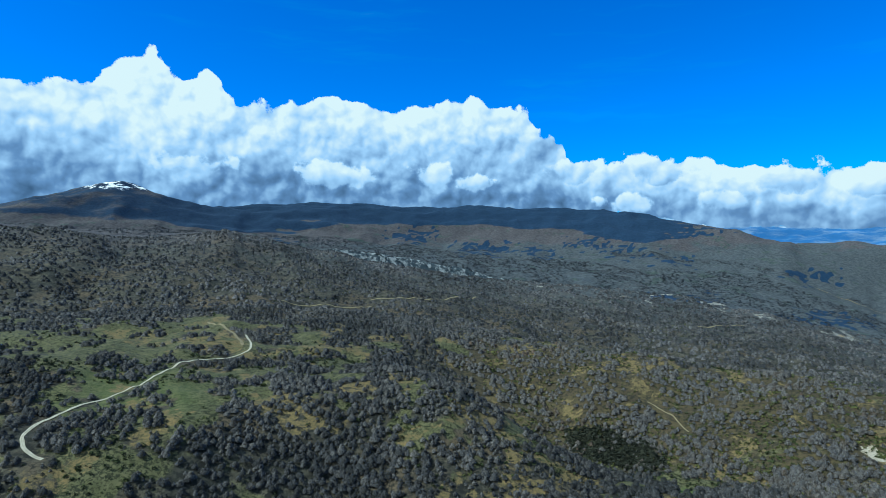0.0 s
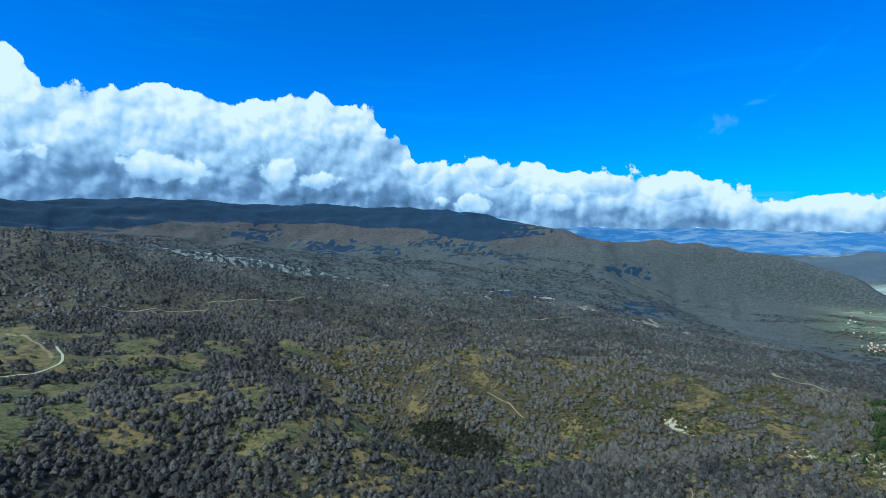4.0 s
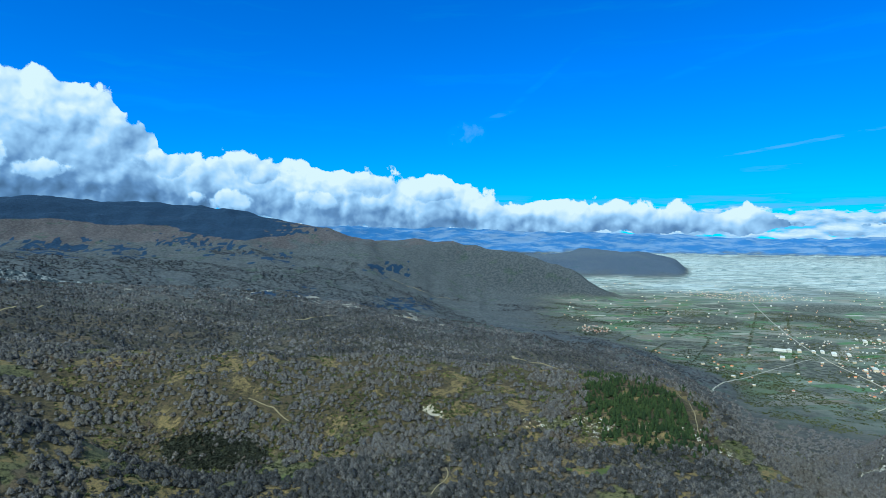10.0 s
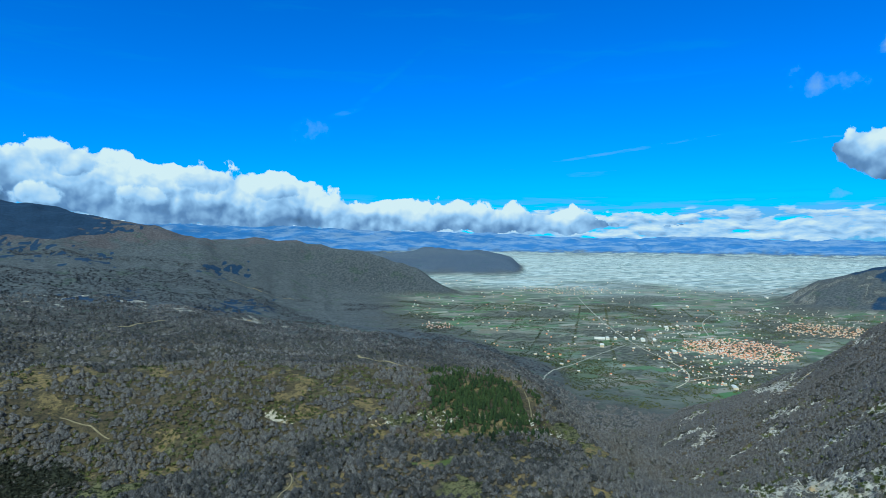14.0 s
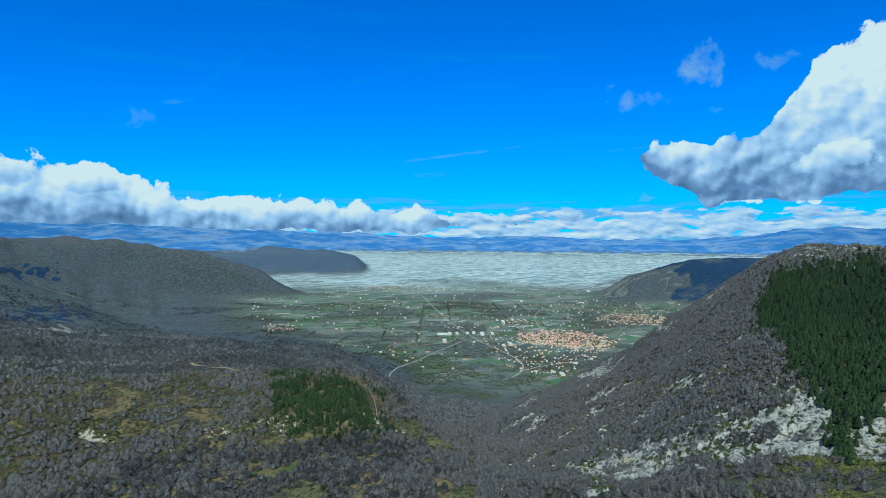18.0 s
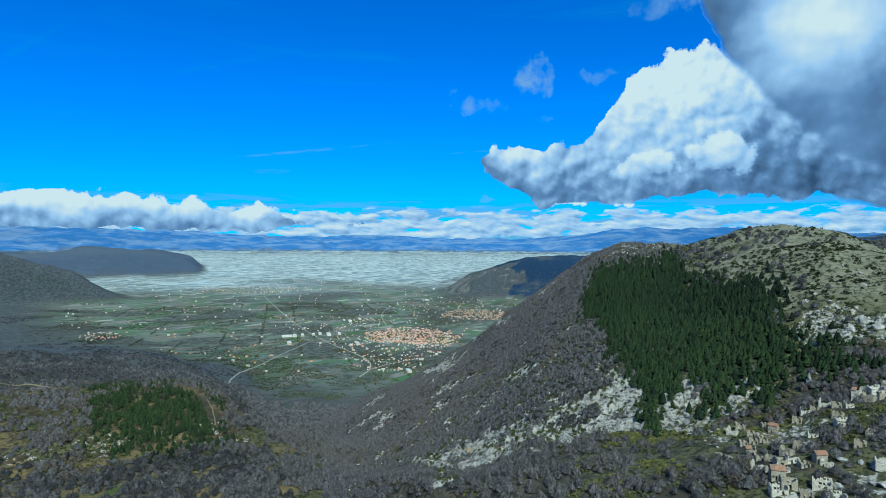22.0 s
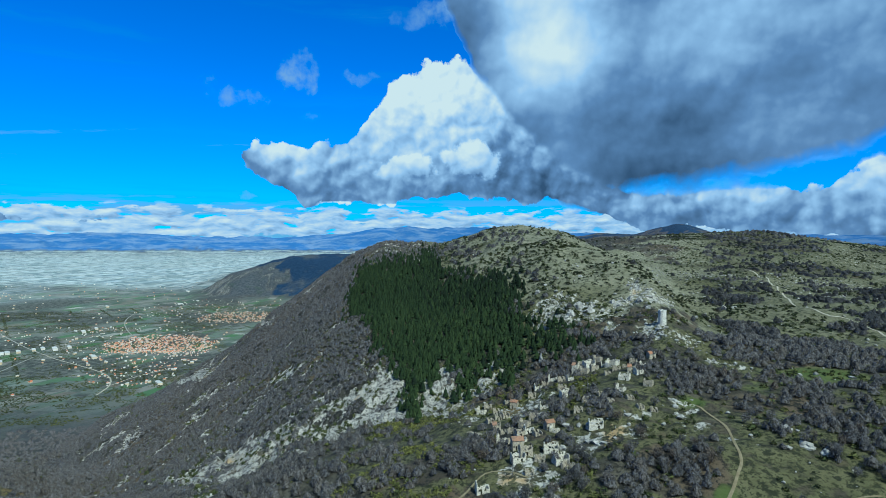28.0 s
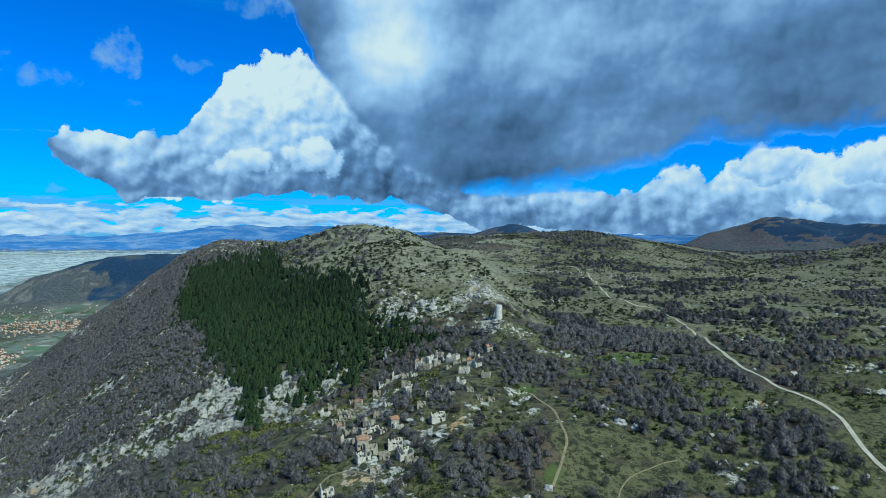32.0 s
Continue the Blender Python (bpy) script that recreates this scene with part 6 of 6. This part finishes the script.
def crags():
    rng = random.Random(9)
    shapes = [rock_mesh(k) for k in range(7)]
    for az, el, w, h in ((135.1, -16.2, 7, 3.5), (133.6, -15.2, 6, 3), (137.9, -14.9, 5, 2.6), (136.4, -16.6, 5, 3), (128.7, -5.8, 6, 5), (129.4, -5.7, 4, 3), (116.4, -6.2, 9, 9), (117.4, -6.5, 8, 7), (115.6, -6.8, 7, 6),
                         (118.8, -8.2, 6, 5), (120.9, -5.2, 5, 5), (121.8, -5.3, 5, 4), (119.4, -5.6, 5, 4), (122.5, -6.0, 4, 4), (128.6, -22.3, 4, 2.4), (146.2, -16.0, 2.5, 1.5), (148.5, -9.4, 4, 2.2),
                         (154.8, -6.5, 5, 3), (113.0, -16.3, 5, 4), (117.6, -16.8, 6, 3.5), (115.0, -18.9, 4, 3), (101.0, -2.0, 9, 5), (112.6, -4.9, 6, 4), (112.9, -11.2, 4, 9)):
        p, g = on_land(az, el)
        ob = new("rock_outcrop", rng.choice(shapes))
        ob.matrix_world = Matrix.Translation(p - Vector((0, 0, 0.3 * h))) @ Euler((rng.uniform(-0.2, 0.2), rng.uniform(-0.2, 0.2), rng.uniform(0, 6))).to_matrix().to_4x4() @ Matrix.Diagonal((w / 2.4, w / 2.8, h / 1.5, 1))
        tagged(ob, "weathered grey limestone outcrop rising from turf", "rock", "limestone outcrops")
    # loose stones
    g2 = np.random.default_rng(8)
    base = []
    for k in range(5):
        bm = bmesh.new()
        bmesh.ops.create_icosphere(bm, subdivisions=1, radius=0.5)
        base.append(np.array([[v.co[:] for v in f.verts] for f in bm.faces]) * (1 + 0.0))
        jit = g2.uniform(0.6, 1.4, 400)
        flat_ = base[-1].reshape(-1, 3)
        key = (np.round(flat_, 3) * 1000).astype(int).sum(1) % 400
        base[-1] = (flat_ * jit[key][:, None] + np.array([0, 0, 0.35])).reshape(-1, 3, 3)
        bm.free()
    az, r = scatter(g2, 52000, 70, 158, 230, 1150, 0.2)
    keep = (g2.uniform(size=len(az)) < np.maximum(mask_at(rock, az, r) * 1.3, 0.05 * (az > 104))) & ~mask_at(pine_zone, az, r)
    az, r = az[keep], r[keep]
    plant("limestone_rubble", LIMESTONE, base, az, r, g2.uniform(0.35, 1.0, len(az)) ** 2 * np.where(az < 112, 1.5, 2.6), g2, "loose grey limestone boulders strewn on the slope", (0.8, 1.8), "stones", 0.2)


crags()


def utility_pole():
    top = new("utility_pole", None)
    bm = bmesh.new()
    bmesh.ops.create_cone(bm, cap_ends=True, segments=8, radius1=0.16, radius2=0.1, depth=9, matrix=Matrix.Translation((0, 0, 4)))
    part("pole", bm, BARK, top)
    bm = bmesh.new()
    box(bm, -0.9, -0.06, 7.9, 0.9, 0.06, 8.05)
    arm = part("crossarm", bm, BARK, top)
    for x in (-0.75, 0, 0.75):
        bm = bmesh.new()
        bmesh.ops.create_cone(bm, cap_ends=True, segments=6, radius1=0.07, radius2=0.05, depth=0.25, matrix=Matrix.Translation((x, 0, 8.17)))
        part("insulator", bm, PALE_ROOF, arm)
    return tagged(top, "weathered wooden utility pole among bare brush", "pole", "utility poles")


first = utility_pole()
for k, (az, el) in enumerate(((114.1, -15.6), (117.2, -13.9), (107.5, -18.4), (110.3, -21.5), (46.4, -20.8), (40.6, -21.2), (51.1, -20.1), (37.8, -21.6), (43.6, -20.7))):
    p, g = on_land(az, el)
    m = Matrix.Translation(p) @ Euler((0, 0, radians(-az))).to_matrix().to_4x4()
    if k:
        copy_thing(first, m)
    else:
        first.matrix_world = m


def small_van():
    p, g = on_land(-4.7, -6.1)
    top = new("parked_van", None)
    top.matrix_world = Matrix.Translation(p + Vector((0, 0, 0.5))) @ Euler((0, 0, radians(80))).to_matrix().to_4x4()
    white = plain_mat("white_paint", (0.8, 0.8, 0.8), (0.75, 0.75, 0.76), 2.0, 0.35)
    bm = bmesh.new()
    box(bm, -2.6, -1, 0.45, 2.0, 1, 2.5)
    box(bm, 2.0, -0.95, 0.45, 2.9, 0.95, 1.5)
    bmesh.ops.bevel(bm, geom=bm.edges[:], offset=0.12, segments=2, affect="EDGES")
    body = part("body", bm, white, top)
    bm = bmesh.new()
    box(bm, 1.9, -0.85, 1.55, 2.1, 0.85, 2.25)
    part("windscreen", bm, DARK_FILL, body)
    for x in (-1.7, 1.9):
        for y in (-0.95, 0.95):
            bm = bmesh.new()
            bmesh.ops.create_cone(bm, cap_ends=True, segments=14, radius1=0.38, radius2=0.38, depth=0.25, matrix=Matrix.Translation((x, y, 0.38)) @ Euler((radians(90), 0, 0)).to_matrix().to_4x4())
            part("wheel", bm, DARK_FILL, top)
    tagged(top, "small white van parked beside a woodland road", "van")


small_van()


def single_trees():
    """The nearest trees, one by one."""
    rng = np.random.default_rng(77)
    kinds = []
    for k in range(5):
        wood, crown = bare_tree(900 + k, 150, 16, 0.9, 0.8)
        top = new("bare_tree", None)
        for nm, tri, mat in (("trunk", wood, BARK), ("crown", crown, BARE)):
            v = tri.reshape(-1, 3)
            me = quick_mesh(nm, v, np.arange(len(v)).reshape(-1, 3))
            me.attributes.new("tint", "FLOAT", "POINT").data.foreach_set("value", np.full(len(v), 0.15 + 0.18 * k, np.float32))
            me.materials.append(mat)
            new(nm, me).parent = top
        tagged(top, "bare grey deciduous tree with a rounded twiggy crown", "tree", "trees near the village")
        kinds.append(top)
    pines = []
    for k in range(4):
        wood, crown = pine(950 + k, 9, 9, 0.5)
        top = new("pine_tree", None)
        for nm, tri, mat in (("trunk", wood, BARK), ("crown", crown, PINE)):
            v = tri.reshape(-1, 3)
            me = quick_mesh(nm, v, np.arange(len(v)).reshape(-1, 3))
            me.attributes.new("tint", "FLOAT", "POINT").data.foreach_set("value", np.full(len(v), 0.1 + 0.2 * k, np.float32))
            me.materials.append(mat)
            new(nm, me).parent = top
        tagged(top, "dark green pine tree on a rocky slope", "tree", "pines at the forest edge")
        pines.append(top)
    shrubs = []
    for k in range(4):
        v = leafy_bush(980 + k, 60, 1.2, 0.24).reshape(-1, 3)
        me = quick_mesh("evergreen_bush", v, np.arange(len(v)).reshape(-1, 3))
        me.attributes.new("tint", "FLOAT", "POINT").data.foreach_set("value", np.full(len(v), 0.2 + 0.2 * k, np.float32))
        me.materials.append(EVERGREEN)
        ob = new("evergreen_bush", me)
        tagged(ob, "dense dark green evergreen bush on turf", "bush", "bushes on the plateau")
        shrubs.append(ob)

    def put(kind, az, r, h):
        p, g = ground_at(float(az), float(r))
        w = h * rng.uniform(0.85, 1.25)
        copy_thing(kind, Matrix.Translation(p - Vector((0, 0, 0.1))) @ Euler((0, 0, rng.uniform(0, 6.28))).to_matrix().to_4x4() @ Matrix.Diagonal((w, w, h, 1)))

    az, r = scatter(rng, 1500, 103, 157, 225, 330, 0.1)
    x, y = r * np.sin(np.radians(az)), r * np.cos(np.radians(az))
    ok = off_road(az, r) & (fbm(x, y, 28, 95, 3) > 0.47) & (mask_at(lush, az, r) < 0.3)
    for a, d in list(zip(az[ok], r[ok]))[:230]:
        put(kinds[rng.integers(5)], a, d, rng.uniform(3.2, 6.0))
    az, r = scatter(rng, 900, 122, 157, 225, 420, 0.1)
    ok = off_road(az, r)
    for a, d in list(zip(az[ok], r[ok]))[:150]:
        put(shrubs[rng.integers(4)], a, d, rng.uniform(0.9, 2.2))
    for a, e in ((109.4, -13.4), (109.8, -13.0), (110.6, -12.6), (111.2, -12.0), (108.6, -12.2), (106.0, -15.0), (105.6, -14.2), (104.6, -15.2), (103.8, -14.8), (113.4, -10.0), (114.2, -9.8), (115.0, -9.7),
                 (115.8, -9.6), (116.6, -9.5), (117.2, -9.6), (112.6, -9.4), (107.4, -12.0), (101.6, -14.4), (100.8, -14.0), (110.0, -11.8), (108.0, -12.9), (106.8, -13.2), (99.5, -13.2), (98.6, -11.8), (97.4, -10.4)):
        put(pines[rng.integers(4)], a, seen_at(a, e), rng.uniform(6.5, 10.5))
    for t in kinds + pines + shrubs:
        for o in list(t.children_recursive) + [t]:
            bpy.data.objects.remove(o)


single_trees()


def plain_trees():
    """Hedges and copses of the farmed plain."""
    rng = np.random.default_rng(31)
    knobs = [leafy_bush(s, 8, 1.4, 0.6) for s in range(70, 75)]
    az, r = scatter(rng, 190000, 46, 90, 2000, 6800, 0.2)
    x, y = r * np.sin(np.radians(az)), r * np.cos(np.radians(az))
    hedge = np.abs(((x * math.cos(0.42) + y * math.sin(0.42)) / 140) % 1 - 0.5) < 0.05
    hedge |= np.abs(((-x * math.sin(0.42) + y * math.cos(0.42)) / 220) % 1 - 0.5) < 0.04
    keep = (mask_at(plain, az, r) > 0.4) & (hedge & (fbm(x, y, 300, 35, 3) > 0.45) | (fbm(x, y, 240, 37, 4) > 0.56) & (rng.uniform(size=len(az)) < 0.5) | (r < 3100) & (fbm(x, y, 110, 39, 4) > 0.46)) & (r < 5800)
    az, r = az[keep], r[keep]
    plant("field_trees", EVERGREEN, knobs, az, r, rng.uniform(2, 4.6, len(az)), rng, "dark hedges and small copses between the fields", (0.8, 1.5), "trees")


plain_trees()


grow()
